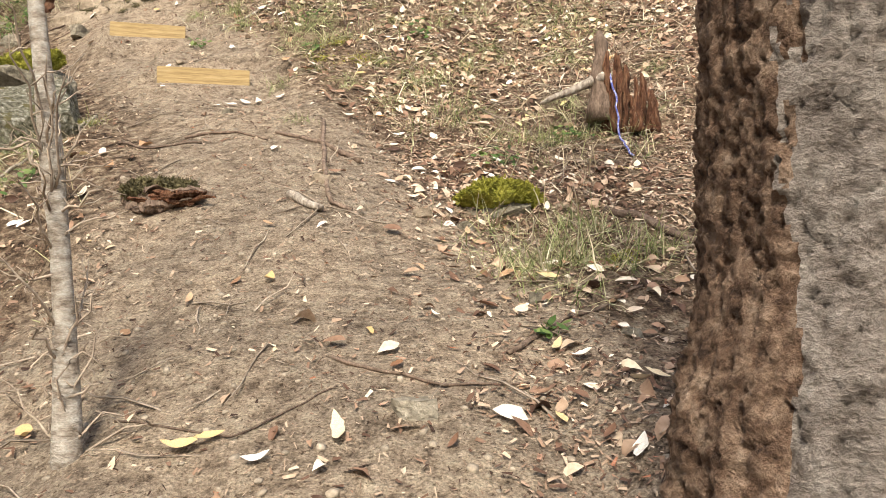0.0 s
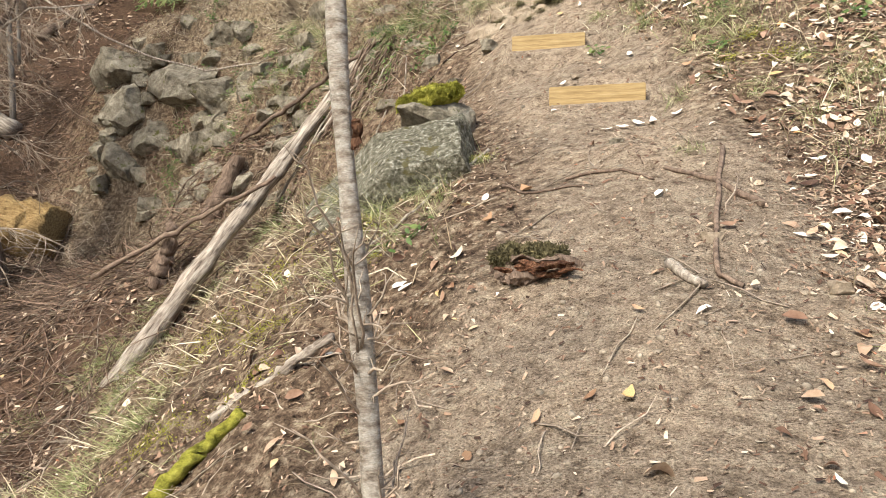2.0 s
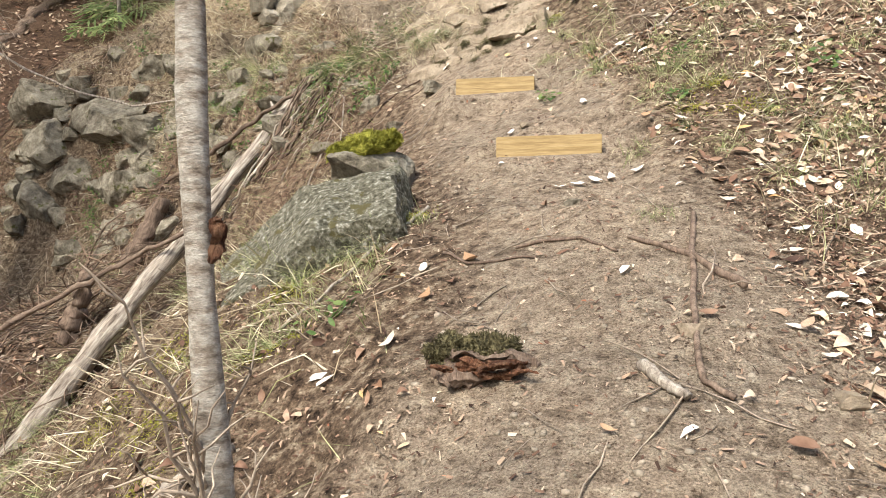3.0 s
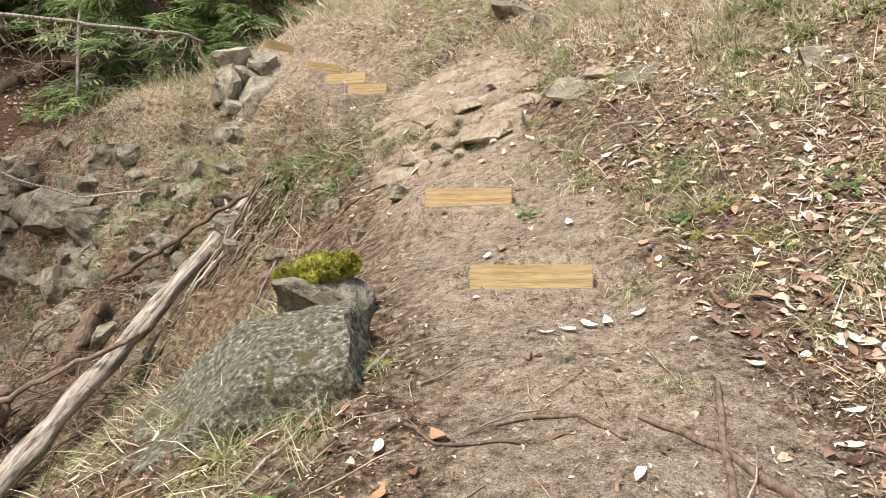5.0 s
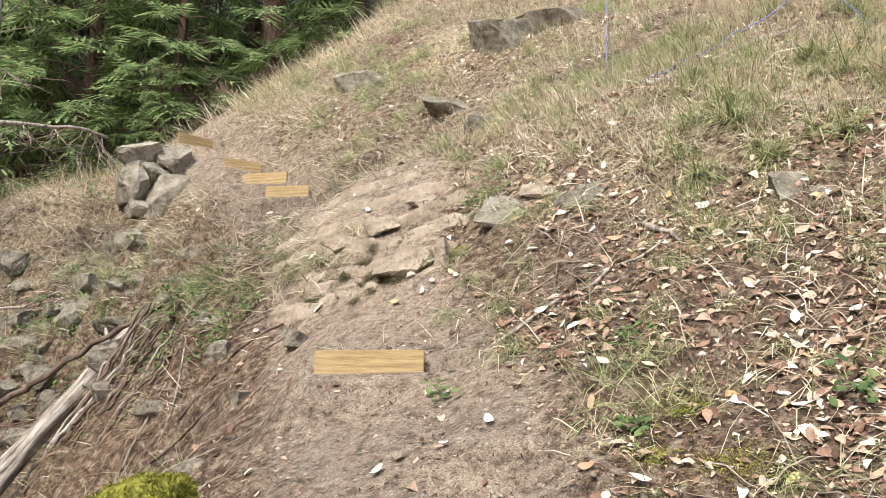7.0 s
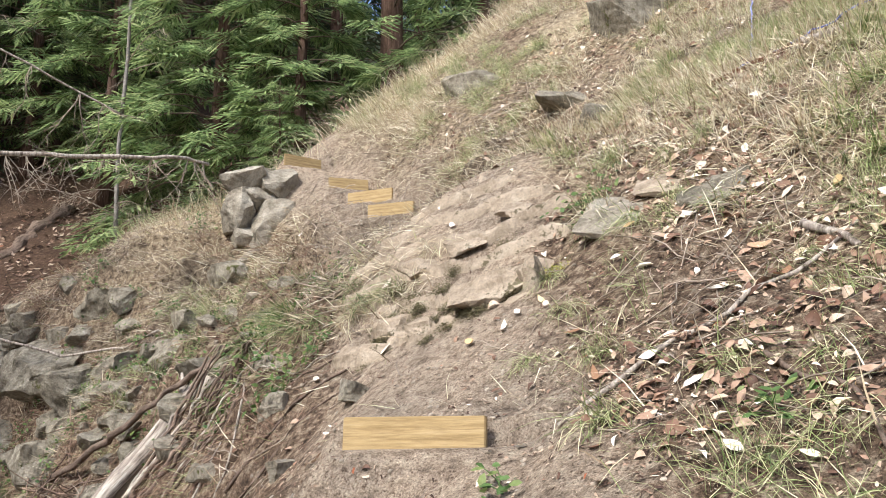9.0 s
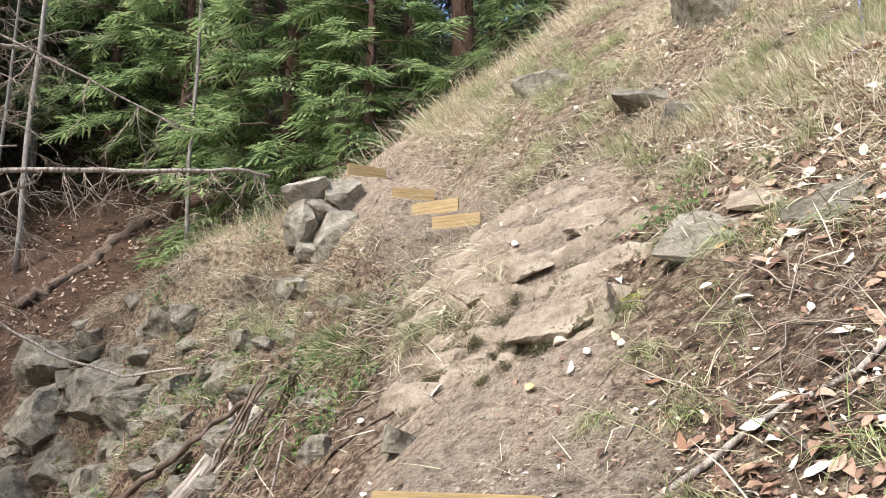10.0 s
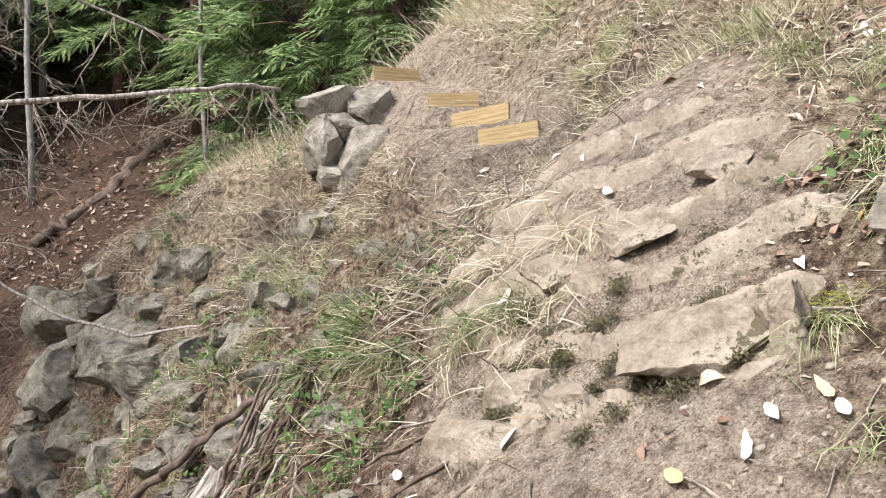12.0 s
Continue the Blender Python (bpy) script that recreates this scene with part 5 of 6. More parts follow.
for n in range(9):
    x = rng_g.uniform(-4.6, -3.6)
    build_tuft(x, 9.2 - 0.2 * (x + 4) + rng_g.uniform(-0.15, 0.5), 900 + n, rng_g.uniform(0.22, 0.42), rng_g.randint(30, 60), STRAW, "hanging tuft of dry straw-coloured grass")
for n in range(26):
    build_tuft(rng_g.uniform(-3.1, -0.4), rng_g.uniform(9.5, 11.6), 860 + n, rng_g.uniform(0.2, 0.34), rng_g.randint(50, 100))
for n in range(46):
    x = rng_g.uniform(-10.8, -4.3)
    build_tuft(x, 9.3 - 0.3 * (x + 4.5) + rng_g.uniform(-0.5, 1.2), 2300 + n, rng_g.uniform(0.2, 0.42), rng_g.randint(30, 70), BROWGRASS if n % 3 else STRAW, "tuft of grass hanging down the stony bank")
for n in range(120):
    x, y = rng_g.uniform(-1.5, 1.7), rng_g.uniform(5.6, 9.4)
    d, side = trail_distance(np.array([x]), np.array([y]))
    if d[0] > 0.75:
        build_tuft(x, y, 2500 + n, rng_g.uniform(0.12, 0.28), rng_g.randint(24, 60), BROWGRASS if n % 2 else GRASS, "tuft of green grass among the fallen leaves", 1.2)
green, dry = [], []
for n in range(110):
    (green if n % 3 else dry).append((rng_g.uniform(-1.2, 1.8), rng_g.uniform(8.9, 12.6), rng_g.uniform(0.24, 0.46), rng_g.randint(50, 100)))
for n in range(240):
    x, y = rng_g.uniform(-8.2, 1.6), rng_g.uniform(9.3, 14.3)
    d, side = trail_distance(np.array([x]), np.array([y]))
    if d[0] > 0.7 and side[0] > 0 and beyond_crest(x, y) < -0.2:
        (dry if rng_g.random() < 0.5 else green).append((x, y, rng_g.uniform(0.14, 0.3), rng_g.randint(40, 90)))
build_far_tufts(green, GRASS, "tufts of long green grass hanging down the slope", 1.3)
build_far_tufts(dry, STRAW, "tufts of dry pale grass hanging down the slope", 1.5)
build_forest_floor()
build_twigs()
build_stones()

# ---- the forest beyond ----
def frond_shape(pairs, droop, seed, fat=0.035):
    """A flat cedar spray of length 1 along x, of narrow side leaves."""
    rng = random.Random(seed)
    quads = []
    def leaf(p, q, w):
        d = Vector(q) - Vector(p)
        s = Vector((-d.y, d.x, 0)).normalized() * w
        m = Vector(p).lerp(Vector(q), 0.45)
        quads.extend((tuple(p), tuple(m + s), tuple(q), tuple(m - s)))
    def sag(t):
        return -droop * t * t
    for i in range(pairs):
        t = (i + 0.4) / pairs
        l = 0.46 * (1 - t) ** 0.7 * math.sin(math.pi * min(0.25 + t, 1.0)) ** 0.3 * rng.uniform(0.8, 1.15)
        for s in (-1, 1):
            a = Vector((t, 0, sag(t)))
            b = a + Vector((0.62 * l + 0.05, s * l, -0.35 * l))
            leaf(a, b, fat)
            for u in (0.4, 0.7):
                c = a.lerp(b, u)
                leaf(c, c + Vector((0.11, s * 0.015, -0.03)) * (1.3 - u), fat * 0.55)
    leaf((0, 0, 0), (0.55, 0, sag(0.55)), fat * 0.6)
    leaf((0.5, 0, sag(0.5)), (1.05, 0, sag(1.05)), fat)
    return np.array(quads), [(4 * i, 4 * i + 1, 4 * i + 2, 4 * i + 3) for i in range(len(quads) // 4)]


def build_cedar(x, y, height, reach, seed, limbs, fronds, frond_len, bare=0.04, radius=0.16, pairs=6, foliage=None):
    """A cedar: tapered trunk, drooping limbs and a crown of flat sprays."""
    rng = random.Random(seed)
    tree = new("cedar_tree")
    tree.location = (x, y, land1(x, y) - 0.2)
    # the far copies group as firs; their shade is painted into darker foliage
    tagged(tree, "dark green cedar with drooping flat sprays" if not foliage else "far cedar with the wood's shade put into its foliage colour", "tree", "cedars" if not foliage else "firs")
    n = 14
    pts = [(0.05 * math.sin(i), 0.05 * math.cos(i * 1.3), height * i / (n - 1)) for i in range(n)]
    part("trunk", tubes_mesh("trunk", [(pts, [radius * (1 - 0.93 * i / (n - 1)) * (1.5 if i == 0 else 1) for i in range(n)], 12, 0.06, rng, 6)], CEDARBARK), tree)
    arms, mats = [], []
    for k in range(limbs):
        u = (k + rng.random()) / limbs
        z = height * (bare + (1 - bare) * u ** 1.15)
        l = reach * (1 - u) ** 0.75 * rng.uniform(0.6, 1.15) + 0.25
        a = k * 2.39996 + rng.uniform(-0.4, 0.4)
        out = Vector((math.cos(a), math.sin(a), 0))
        path = [Vector((0, 0, z)) + out * (l * t) + Vector((0, 0, 0.12 * l * math.sin(2.6 * t) - 0.38 * l * t * t)) for t in (0, 0.2, 0.4, 0.6, 0.8, 1.0)]
        arms.append((path, [0.022, 0.019, 0.016, 0.012, 0.008, 0.004], 5, 0.1, rng, 0))
        for _ in range(max(3, round(fronds * l / reach))):
            t = rng.uniform(0.3, 1.0) ** 0.7
            i = min(int(t * 5), 4)
            p = path[i].lerp(path[i + 1], t * 5 - i)
            b = a + rng.choice((-1, 1)) * rng.uniform(0.15, 1.1)
            f = Vector((math.cos(b), math.sin(b), rng.uniform(-0.5, 0.1))).normalized()
            s = f.cross(Vector((rng.uniform(-0.3, 0.3), rng.uniform(-0.3, 0.3), 1))).normalized()
            w = s.cross(f) * -1
            q = frond_len * rng.uniform(0.6, 1.25)
            mats.append([[f[r] * q, s[r] * q, -w[r] * q, p[r]] for r in range(3)])
    tagged(part("branchwork", tubes_mesh("branchwork", arms, DARKWOOD), tree), kind="stuff")
    shapes = [frond_shape(pairs, d, seed + j) for j, d in enumerate((0.12, 0.25, 0.4))]
    m = np.array(mats)
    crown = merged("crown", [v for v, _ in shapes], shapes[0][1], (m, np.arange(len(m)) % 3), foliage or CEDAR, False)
    part("crown", crown, tree)
    return tree


def twig_meshes():
    rng = random.Random(313)
    out = []
    for _ in range(6):
        q = bent((0, 0, 0), (1, 0, 0), 6, 0.05, rng, 0.04)
        limbs = [(q, [0.011, 0.010, 0.008, 0.006, 0.005, 0.002], 4, 0.1, rng, 0)]
        for k in (1, 2, 3, 4):
            limbs.append((bent(q[k], q[k] + Vector((rng.uniform(0.15, 0.35), rng.uniform(-0.3, 0.3), rng.uniform(-0.2, 0.2))), 3, 0, rng, 0.01), [0.006, 0.004, 0.002], 4, 0.1, rng, 0))
        out.append(tubes_mesh("twig", limbs, TWIGS))
    return out


TWIG_MESHES = twig_meshes()


def hang_twig(parent, at, way, length, rng):
    ob = part("twig", rng.choice(TWIG_MESHES), parent)
    ob.matrix_local = Matrix.Translation(at) @ Vector(way).to_track_quat("X", "Z").to_matrix().to_4x4() @ Matrix.Scale(length, 4)
    return ob


def build_bare_conifer(x, y, height, radius, seed, branches, lean=(0, 0), material=None):
    """A shaded-out pole of a conifer with dead, drooping, twiggy lower branches."""
    rng = random.Random(seed)
    tree = new("bare_conifer")
    tree.location = (x, y, land1(x, y) - 0.15)
    tagged(tree, "slim grey conifer pole with dead drooping branches", "tree", "bare conifers")
    n = 12
    pts = [(lean[0] * i / n + 0.03 * math.sin(i * 1.7), lean[1] * i / n + 0.03 * math.cos(i), height * i / (n - 1)) for i in range(n)]
    part("trunk", tubes_mesh("trunk", [(pts, [radius * (1 - 0.6 * i / (n - 1)) for i in range(n)], 12, 0.06, rng, 0)], material or POLEBARK), tree)
    arms = []
    for k in range(branches):
        z = rng.uniform(0.4, height * 0.85)
        a, l = rng.uniform(0, 6.28), rng.uniform(0.7, 2.0)
        c = Vector((lean[0] * z / height, lean[1] * z / height, z))
        e = c + Vector((math.cos(a) * l, math.sin(a) * l, rng.uniform(-0.5, 0.25) * l))
        q = bent(c, e, 7, -0.12 * l, rng, 0.025)
        branch = part("dead_branch", tubes_mesh("dead_branch", [(q, [0.014, 0.012, 0.010, 0.008, 0.006, 0.004, 0.002], 5, 0.1, rng, 0)], TWIGS), tree)
        for j in range(10):
            i = rng.randrange(1, 6)
            p = q[i].lerp(q[i + 1], rng.random())
            f = Vector((math.cos(a + rng.uniform(-1.2, 1.2)), math.sin(a + rng.uniform(-1.2, 1.2)), rng.uniform(-1.4, -0.1)))
            hang_twig(branch, p, f, rng.uniform(0.2, 0.6), rng)
    return tree


def build_herb(x, y, seed, size=0.2, count=40):
    """A low leafy plant: thin stems with small oval leaves."""
    rng = np.random.default_rng(seed)
    leaf, faces = leaf_shape(4, 300 + seed, 0.3, 0.1, 0.15)
    px, py = x + rng.normal(0, size * 0.6, count), y + rng.normal(0, size * 0.5, count)
    m = frames_on_land(px, py, rng.uniform(0, 6.28, count), rng.uniform(-0.3, 0.8, count), rng.uniform(-0.5, 0.5, count), rng.uniform(0.028, 0.06, count), rng.uniform(0.02, size * 0.7, count))
    m[:, :, 3] -= (x, y, land1(x, y))
    plant = new("leafy_herb")
    plant.location = on_land(x, y)
    tagged(plant, "low plant with small green oval leaves", "plant", "leafy herbs")
    tagged(part("foliage", merged("foliage", [leaf], faces, (m, np.zeros(count, int)), HERB), plant), kind="stuff")
    r = random.Random(seed)
    for k in range(4):
        e = m[k * 3, :, 3]
        part("stem", tubes_mesh("stem", [(bent((r.uniform(-0.02, 0.02), r.uniform(-0.02, 0.02), -0.01), tuple(e), 5, 0, r, 0.01), [0.003, 0.003, 0.0025, 0.002, 0.001], 5, 0.0, r, 0)], HERB), plant)
    return plant


for n, (x, y, s, k) in enumerate(((-2.5, 9.5, 0.22, 60), (-1.15, 7.35, 0.12, 30), (-1.05, 6.75, 0.1, 24), (-5.5, 9.5, 0.28, 70), (-6.2, 10.2, 0.25, 60), (-4.6, 9.05, 0.2, 40), (-2.65, 5.55, 0.12, 30), (-2.1, 7.3, 0.1, 20), (0.3, 4.95, 0.15, 40), (0.8, 5.6, 0.15, 40), (-0.15, 6.9, 0.12, 30), (0.35, 2.75, 0.06, 14), (-7.0, 9.7, 0.25, 50), (-8.9, 12.95, 0.3, 70), (-9.6, 12.6, 0.3, 70), (-2.2, 4.35, 0.1, 26), (-6.6, 8.6, 0.2, 40))):
    build_herb(x, y, 40 + n, s, k)
rng_h = random.Random(91)
for n in range(64):
    x = rng_h.uniform(-11.2, -4.4)
    build_herb(x, 9.2 - 0.28 * (x + 4.5) + rng_h.uniform(-0.5, 1.0), 120 + n, rng_h.uniform(0.1, 0.22), rng_h.randint(24, 60))
near_a = build_cedar(-14.0, 17.0, 13.0, 3.0, 1, 100, 22, 0.85, 0.03, 0.2, 6)
near_b = build_cedar(-17.6, 16.8, 11.0, 2.4, 2, 70, 18, 0.8, 0.16, 0.16, 6)
# far trees carry the forest's shade in a darkened foliage colour
far_a = build_cedar(-20.0, 21.0, 17.0, 3.4, 3, 80, 11, 1.1, 0.06, 0.26, 3, CEDARSHADE)
red = build_cedar(-10.1, 18.2, 16.0, 2.4, 4, 40, 13, 0.7, 0.30, 0.36, 5)
rng_f = random.Random(88)


def again(tree, x, y, turn, size):
    c = copy_thing(tree, pose(x, y, land1(x, y) - 0.2, 0, 0, turn) @ Matrix.Scale(1, 4))
    c.scale = (size, size, size * rng_f.uniform(0.92, 1.1))
    return c


for x, y, s in ((-11.8, 17.2, 0.85), (-8.4, 19.2, 0.9), (-20.6, 16.6, 1.0), (-11.2, 15.9, 0.36)):
    again(near_a if x > -12 else near_b, x, y, rng_f.uniform(0, 360), s)
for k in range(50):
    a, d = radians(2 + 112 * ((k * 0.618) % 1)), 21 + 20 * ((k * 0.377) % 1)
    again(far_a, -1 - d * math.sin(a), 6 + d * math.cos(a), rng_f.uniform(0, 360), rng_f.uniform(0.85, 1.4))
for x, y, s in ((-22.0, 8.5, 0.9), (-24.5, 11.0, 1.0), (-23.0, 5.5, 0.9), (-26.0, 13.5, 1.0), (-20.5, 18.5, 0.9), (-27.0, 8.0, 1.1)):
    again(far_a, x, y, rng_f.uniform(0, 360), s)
for x, y, h, r, b, lean in ((-15.2, 10.8, 11, 0.06, 40, (0.15, 0.1)), (-15.8, 7.9, 11, 0.08, 30, (0, 0.1)), (-14.2, 7.6, 12, 0.07, 30, (-0.2, 0)), (-17.5, 9.6, 12, 0.07, 34, (0, 0)), (-18.8, 13.6, 12, 0.07, 20, (0.1, 0)),
                            (-14.6, 14.9, 11, 0.05, 18, (0, 0)), (-21.0, 12.0, 13, 0.09, 16, (0, 0)), (-20.0, 9.0, 13, 0.08, 14, (0, 0)), (-22.5, 15.5, 13, 0.1, 14, (0, 0)), (-17.0, 12.2, 10, 0.045, 20, (0.2, 0)), (-14.6, 8.35, 12, 0.10, 20, (0, 0.1)), (-16.4, 8.9, 12, 0.09, 22, (0.1, 0))):
    build_bare_conifer(x, y, h, r, int(abs(x * 31 + y * 7)), b, lean)


def build_snag(x, y):
    """A dead conifer, forked low down, with crooked limbs and many drooping twigs."""
    rng = random.Random(5)
    tree = new("dead_conifer")
    z0 = land1(x, y) - 0.2
    tree.location = (x, y, z0)
    tagged(tree, "forked dead conifer with flaking grey-brown bark and twigs", "tree")
    def at(right, z):
        return Vector((0.23 * right, 0.97 * right, z - z0))
    low = [at(0.02 * math.sin(i), z0 + (6.2 - z0) * i / 15) for i in range(16)]
    part("trunk", tubes_mesh("trunk", [(low, [0.30 * (1 + 0.35 * math.exp(-i / 2)) - 0.006 * i for i in range(16)], 28, 0.1, rng, 7)], SNAGBARK), tree)
    stems = (((-0.05, 5.7), (-0.14, 6.6), (-0.2, 8.0), (-0.16, 9.4), (-0.2, 12.5)), ((0.08, 5.7), (0.16, 6.6), (0.2, 8.0), (0.34, 9.4), (0.4, 12.0)),
             ((-0.1, 5.6), (-0.42, 6.8), (-0.46, 8.4), (-0.42, 10.0), (-0.45, 12.0)))
    for s, r in zip(stems, (0.17, 0.11, 0.10)):
        pts = [at(*s[k]).lerp(at(*s[k + 1]), j / 5) for k in range(4) for j in range(5)] + [at(*s[-1])]
        part("stem", tubes_mesh("stem", [(pts, [r * (1 - 0.022 * i) for i in range(len(pts))], 16, 0.1, rng, 5)], SNAGBARK if r < 0.105 else POLEBARK), tree)
    limbs = (((0.02, 6.6), (0.06, 7.4), (0.12, 8.2), (0.34, 9.2), (0.5, 10.4)), ((0.1, 7.2), (-0.1, 8.0), (-0.45, 8.9), (-0.75, 9.8)), ((0.1, 5.0), (0.4, 5.5), (0.6, 6.1), (0.75, 6.3)), ((-0.2, 4.9), (-0.5, 5.7), (-0.8, 6.2)), ((-0.1, 7.0), (-0.35, 7.5), (-0.6, 7.7)))
    for s in limbs:
        pts = [at(*s[k]).lerp(at(*s[k + 1]), j / 4) + Vector((0.25, rng.uniform(-0.02, 0.02), rng.uniform(-0.02, 0.02))) for k in range(len(s) - 1) for j in range(4)]
        limb = part("limb", tubes_mesh("limb", [(pts, [0.065 - 0.045 * i / len(pts) for i in range(len(pts))], 9, 0.12, rng, 0)], DARKWOOD), tree)
        for _ in range(8):
            hang_twig(limb, rng.choice(pts), (rng.uniform(-1, 1), rng.uniform(-1, 1), rng.uniform(-1.2, 0.3)), rng.uniform(0.4, 1.0), rng)
    for k in range(46):
        z, a, l = rng.uniform(0.4, 9.0), rng.uniform(-1.2, 2.6), rng.uniform(0.5, 1.7)
        c = Vector((0, 0, z))
        q = bent(c, c + Vector((math.cos(a) * l, math.sin(a) * l, rng.uniform(-0.7, 0.2) * l)), 7, -0.15 * l, rng, 0.03)
        branch = part("dead_branch", tubes_mesh("dead_branch", [(q, [0.016, 0.014, 0.012, 0.009, 0.007, 0.005, 0.002], 5, 0.1, rng, 0)], TWIGS), tree)
        for j in range(8):
            i = rng.randrange(1, 6)
            hang_twig(branch, q[i].lerp(q[i + 1], rng.random()), (math.cos(a + rng.uniform(-1.2, 1.2)), math.sin(a + rng.uniform(-1.2, 1.2)), rng.uniform(-1.5, 0.0)), rng.uniform(0.25, 0.8), rng)
    return tree


build_snag(-12.15, 8.15)


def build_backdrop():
    """Wall added to close the distance as woods, their shade in its colour."""
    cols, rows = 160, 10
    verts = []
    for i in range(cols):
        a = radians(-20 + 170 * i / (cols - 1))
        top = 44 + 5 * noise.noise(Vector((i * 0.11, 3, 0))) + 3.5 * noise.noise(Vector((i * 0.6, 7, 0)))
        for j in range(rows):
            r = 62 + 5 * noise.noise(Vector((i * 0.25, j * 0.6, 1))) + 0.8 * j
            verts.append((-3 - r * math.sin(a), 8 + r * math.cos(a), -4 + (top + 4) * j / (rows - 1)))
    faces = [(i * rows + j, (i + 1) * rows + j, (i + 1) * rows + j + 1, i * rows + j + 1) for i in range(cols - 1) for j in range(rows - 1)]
    tagged(new("backdrop", mesh_from("backdrop", verts, faces, FARWOOD)), "wall added for distant woods, their shade put into dark colour", "woods", kind="structure")


build_backdrop()


def build_branch(name, points, r0, r1, twigs, seed, label, material):
    """A long dead branch through points, with hanging twigs."""
    rng = random.Random(seed)
    pts = []
    for a, b in zip(points[:-1], points[1:]):
        pts += [Vector(a).lerp(Vector(b), i / 5) + Vector((rng.uniform(-1, 1), rng.uniform(-1, 1), rng.uniform(-1, 1))) * 0.012 for i in range(5)]
    pts.append(Vector(points[-1]))
    home = pts[0].copy()
    pts = [p - home for p in pts]
    n = len(pts)
    limbs = [(pts, [r0 + (r1 - r0) * i / (n - 1) for i in range(n)], 8, 0.1, rng, 0)]
    ob = new(name, tubes_mesh(name, limbs, material))
    ob.location = home
    for _ in range(twigs):
        p = pts[rng.randrange(1, n - 1)]
        hang_twig(ob, p, (rng.uniform(-0.5, 0.5), rng.uniform(-0.5, 0.5), rng.uniform(-1.0, -0.1)), rng.uniform(0.3, 0.85), rng)
    return tagged(ob, label, "branch")


build_branch("dead_branch", ((-12.0, 8.1, 6.6), (-11.73, 8.18, 6.8), (-10.72, 9.09, 7.07), (-9.92, 9.82, 7.11), (-9.26, 10.69, 7.18), (-8.84, 11.54, 7.33), (-8.85, 12.0, 7.36)), 0.04, 0.022, 60, 1, "long bare grey branch reaching over the gully", GREYWOOD)
build_branch("dead_branch", ((-12.1, 8.0, 9.2), (-10.6, 8.28, 8.94), (-9.9, 9.7, 8.35), (-9.23, 10.95, 7.78)), 0.022, 0.012, 16, 3, "straight dead branch slanting down from the tree", GREYWOOD)
build_branch("dead_branch", ((-12.1, 8.1, 8.35), (-10.7, 8.26, 8.46), (-10.14, 9.39, 8.54)), 0.035, 0.025, 8, 4, "thick dead branch stub reaching from the tree", GREYWOOD)
build_branch("dead_branch", ((-12.0, 8.1, 5.8), (-11.48, 8.43, 6.12), (-10.25, 9.68, 7.0)), 0.03, 0.018, 34, 5, "forked dead branch with fine drooping twigs", GREYWOOD)
build_branch("dead_branch", ((-12.0, 8.2, 7.0), (-11.2, 8.7, 7.35), (-10.2, 9.4, 7.35)), 0.03, 0.012, 44, 6, "arched dead branch with fine drooping twigs", GREYWOOD)
build_branch("dead_branch", ((-12.0, 8.2, 5.0), (-11.4, 8.6, 5.5), (-10.7, 9.2, 5.6)), 0.025, 0.010, 30, 7, "low dead branch with fine drooping twigs", GREYWOOD)
build_branch("fallen_stick", ((-13.07, 9.96, 6.27), (-11.97, 10.25, 5.55), (-10.97, 10.57, 5.06), (-10.1, 10.9, 4.79), (-9.14, 11.08, 4.85), (-8.44, 10.98, 4.99)), 0.02, 0.014, 3, 2, "thin arched stick lying against the bank", GREYWOOD)


# ---- sticks, roots and rope on the slope ----
def build_stick(points, r0, r1, material, label, seed):
    """A stick lying on the slope along points given on the plan."""
    rng = random.Random(seed)
    path = []
    for (ax, ay), (bx, by) in zip(points[:-1], points[1:]):
        for i in range(6):
            x, y = ax + (bx - ax) * i / 6, ay + (by - ay) * i / 6
            path.append(Vector((x + rng.uniform(-0.006, 0.006), y + rng.uniform(-0.006, 0.006), land1(x, y) + r0 * 0.7)))
    x, y = points[-1]
    path.append(Vector((x, y, land1(x, y) + r0 * 0.7)))
    z = [p.z for p in path]
    for i in range(1, len(path) - 1):
        path[i].z = max(z[i], (z[i - 1] + z[i] + z[i + 1]) / 3)
    home = path[0].copy()
    n = len(path)
    ob = new("stick", tubes_mesh("stick", [([p - home for p in path], [r0 + (r1 - r0) * i / (n - 1) for i in range(n)], 8, 0.12, rng, 0)], material))
    ob.location = home
    return tagged(ob, label, "stick", "sticks")


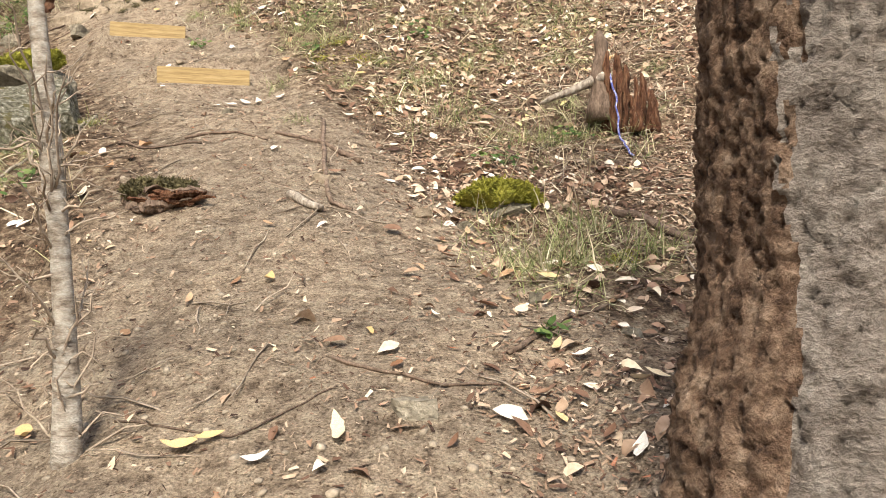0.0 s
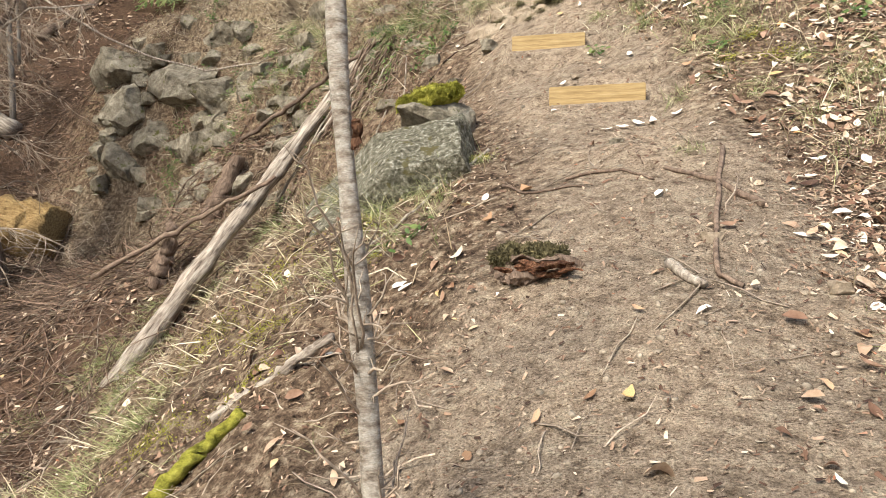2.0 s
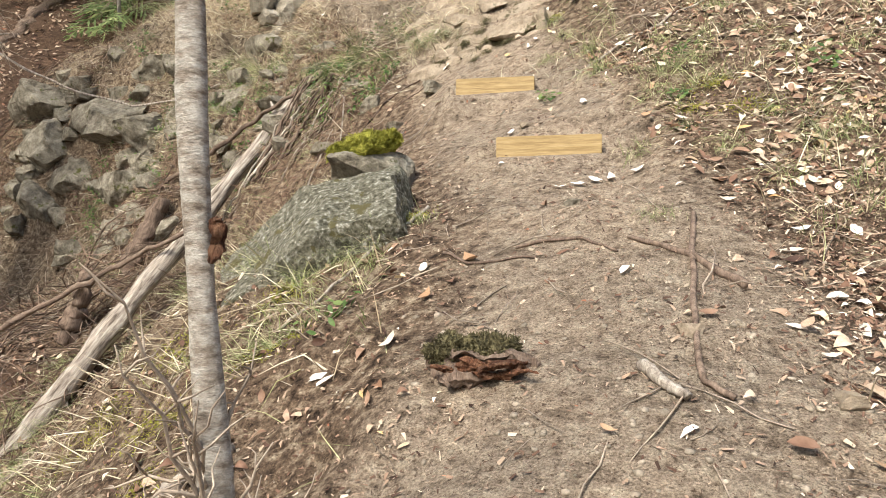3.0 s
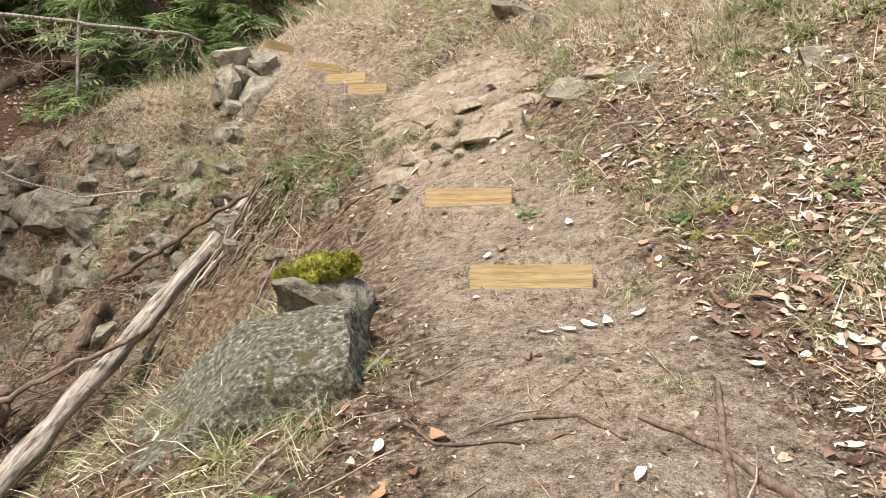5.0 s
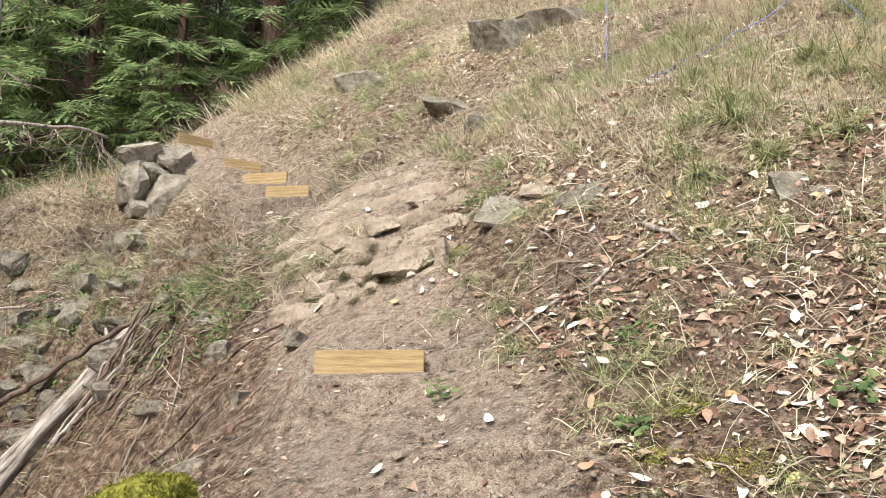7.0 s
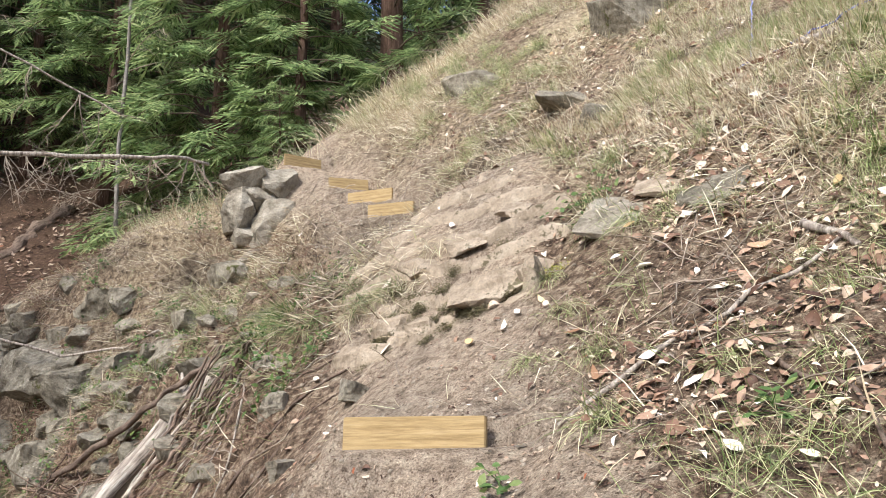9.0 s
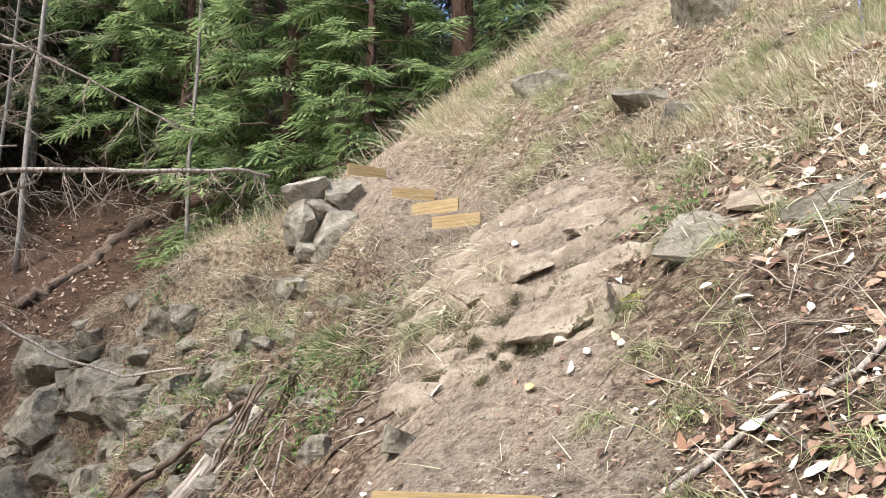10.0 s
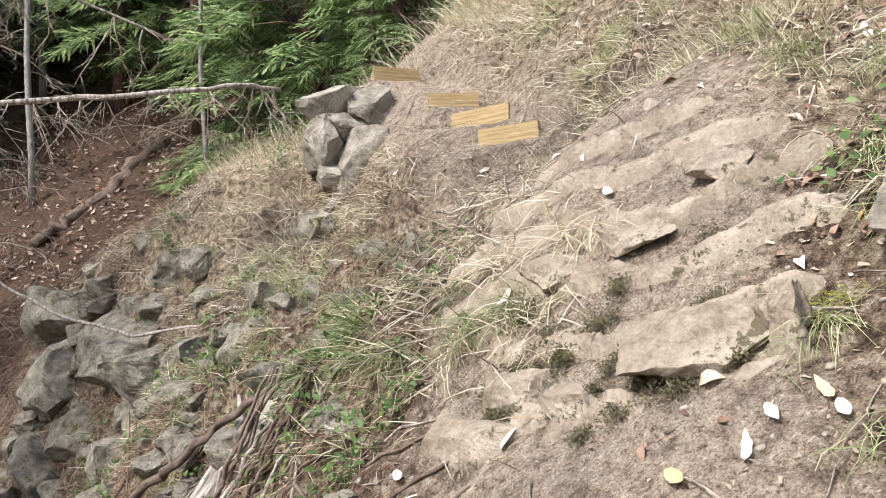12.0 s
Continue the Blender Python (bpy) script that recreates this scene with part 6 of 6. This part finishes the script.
for n, (pts, r0, r1, m, label) in enumerate((
        (((-0.74, 5.19), (-0.64, 4.5), (-0.53, 3.92), (-0.42, 3.86)), 0.017, 0.014, DARKWOOD, "straight brown stick lying up the trail"),
        (((-0.98, 4.92), (-0.7, 4.78), (-0.45, 4.62)), 0.012, 0.028, DARKWOOD, "dark rotten stick at the trail's edge"),
        (((-0.72, 3.93), (-0.63, 3.85), (-0.55, 3.80)), 0.03, 0.02, GREYWOOD, "short pale broken stick on the trail"),
        (((-2.32, 5.6), (-2.38, 5.2), (-2.45, 4.85), (-2.6, 4.5)), 0.014, 0.01, GREYWOOD, "bare grey stick beside the boulder"),
        (((-1.9, 4.9), (-1.7, 4.75), (-1.35, 4.72)), 0.011, 0.007, DARKWOOD, "crooked dark stick across the trail"),
        (((-1.5, 4.85), (-1.2, 4.9), (-1.0, 4.78)), 0.012, 0.008, DARKWOOD, "thin dark twig across the trail"),
        (((-2.0, 7.6), (-1.4, 8.0), (-0.9, 8.35)), 0.016, 0.01, GREYWOOD, "pale stick lying across the leafy slope"),
        (((-1.2, 7.6), (-0.9, 7.35), (-0.75, 7.0)), 0.014, 0.01, DARKWOOD, "bent brown stick among the leaves"),
        (((-1.15, 8.6), (-0.9, 8.2)), 0.03, 0.02, GREYWOOD, "short pale chunk of wood among the leaves"),
        (((-1.26, 10.62), (-0.4, 11.15), (0.5, 11.7)), 0.04, 0.022, GREYWOOD, "long grey branch on the grassy slope"),
        (((-1.95, 10.75), (-1.35, 10.7)), 0.04, 0.03, REDROT, "split reddish wood lying on the slope"),
        (((0.2, 2.6), (0.45, 2.9), (0.75, 3.15)), 0.012, 0.006, DARKWOOD, "thin twig in the litter"),
        (((-0.35, 2.55), (0.0, 2.35), (0.25, 2.45)), 0.008, 0.004, DARKWOOD, "root crossing the trodden earth"),
        (((-0.9, 2.3), (-0.55, 2.15), (-0.3, 2.35)), 0.005, 0.003, DARKWOOD, "thin root crossing the trodden earth"),
        (((0.85, 4.3), (1.05, 3.95), (1.2, 3.7)), 0.028, 0.02, DARKWOOD, "brown branch lying in the leaves"),
        (((-5.3, 9.2), (-4.9, 8.8), (-4.75, 8.4)), 0.012, 0.008, GREYWOOD, "pale stick hanging over the bank"))):
    build_stick(pts, r0 * 0.8, r1 * 0.8, m, label, 900 + n)

rng_s = random.Random(77)
for n in range(46):
    x, y = rng_s.uniform(-8.2, -3.7), rng_s.uniform(6.2, 9.0)
    a, l = rng_s.gauss(0.9, 0.6), rng_s.uniform(0.5, 1.5)
    dx, dy = math.cos(a) * l / 2, math.sin(a) * l / 2
    r = rng_s.uniform(0.006, 0.014)
    build_stick(((x - dx, y - dy), (x + rng_s.uniform(-0.08, 0.08), y + rng_s.uniform(-0.08, 0.08)), (x + dx, y + dy)), r, r * 0.5, (DARKWOOD, DARKWOOD, GREYWOOD)[n % 3], "long dead branch lying down the gully side", 1000 + n)


def build_rope(points, seed):
    """A thin blue rope through points on the plan and heights above the ground."""
    rng = random.Random(seed)
    path = []
    for (ax, ay, az), (bx, by, bz) in zip(points[:-1], points[1:]):
        for i in range(8):
            t = i / 8
            x, y = ax + (bx - ax) * t, ay + (by - ay) * t
            path.append(Vector((x + rng.uniform(-0.01, 0.01), y + rng.uniform(-0.01, 0.01), land1(x, y) + az + (bz - az) * t)))
    home = path[0].copy()
    ob = new("rope", tubes_mesh("rope", [([p - home for p in path], [0.007] * len(path), 7, 0.0, rng, 0)], ROPE))
    ob.location = home
    return tagged(ob, "thin blue and white rope strung down the slope", "rope", "ropes")


build_rope(((-2.1, 14.4, 0.3), (-1.97, 13.2, 0.2), (-1.87, 12.4, 0.12), (-1.7, 11.0, 0.04), (-1.6, 10.7, 0.04)), 1)
build_rope(((-1.75, 10.7, 0.05), (-1.3, 10.72, 0.05), (-0.9, 11.0, 0.08), (-0.3, 11.5, 0.14), (0.5, 12.3, 0.3)), 2)
build_rope(((0.5, 12.0, 0.5), (0.55, 11.5, 0.25), (0.75, 11.2, 0.03)), 3)
build_rope(((1.15, 5.9, 0.45), (1.17, 5.6, 0.3), (1.16, 5.45, 0.06), (1.2, 5.2, 0.02)), 4)

# ---- rotten wood and stones of the trail ----
rot = new("rotten_log")
rot.location = on_land(-1.30, 3.90)
tagged(rot, "crumbling mossy log with red heartwood at the trail's edge", "log")
rng_r = random.Random(55)
body = part("body", rock_mesh("body", (0.42, 0.2, 0.15), DARKWOOD, 58, 12, 24, 0.13, 0.25, False, 0.2), rot, "dark rotten wood")
body.location = (0.0, 0.02, 0.01)
for k in range(9):
    heart = rock_mesh("splinter", (rng_r.uniform(0.08, 0.2), rng_r.uniform(0.02, 0.05), rng_r.uniform(0.012, 0.03)), REDROT, 520 + k, 8, 8, 0.12, 0.2, False, 0.1)
    part("splinter", heart, rot, "red crumbling heartwood").matrix_local = pose(rng_r.uniform(-0.1, 0.26), rng_r.uniform(-0.12, -0.04), rng_r.uniform(0.0, 0.06), rng_r.uniform(-30, 30), rng_r.uniform(-15, 15), rng_r.uniform(-25, 25))
moss = part("moss", rock_mesh("moss", (0.3, 0.17, 0.07), DARKMOSS, 56, 3, 20, 0.14, 0.0, True), rot, "dull green moss on the log")
moss.location = (-0.04, 0.06, 0.075)
moss_fuzz(moss, 57, 4500, DARKMOSS)
for n, (x, y, s, m) in enumerate(((-0.08, 2.23, 0.13, OUTCROP), (0.62, 2.75, 0.07, GREYROCK), (0.35, 3.05, 0.09, GREYROCK), (-0.1, 4.0, 0.12, SANDSTONE), (0.1, 3.9, 0.1, GREYROCK), (-0.6, 4.2, 0.1, SANDSTONE), (-1.35, 5.3, 0.1, GREYROCK), (-2.1, 6.7, 0.1, SANDSTONE), (-3.25, 6.35, 0.2, GREYROCK), (-2.7, 5.9, 0.12, GREYROCK), (0.9, 1.9, 0.3, GREYROCK), (-3.6, 7.2, 0.22, GREYROCK), (-3.9, 8.1, 0.25, GREYROCK), (-3.7, 8.5, 0.28, GREYROCK))):
    build_rock("trail_stone", x, y, land1(x, y) + s * 0.08, (s, s * 0.75, s * 0.5), m, "small stone bedded in the earth", 400 + n, 37 * n, (8, 0), 8, 9, 0.05, 0.0, "trail stones")
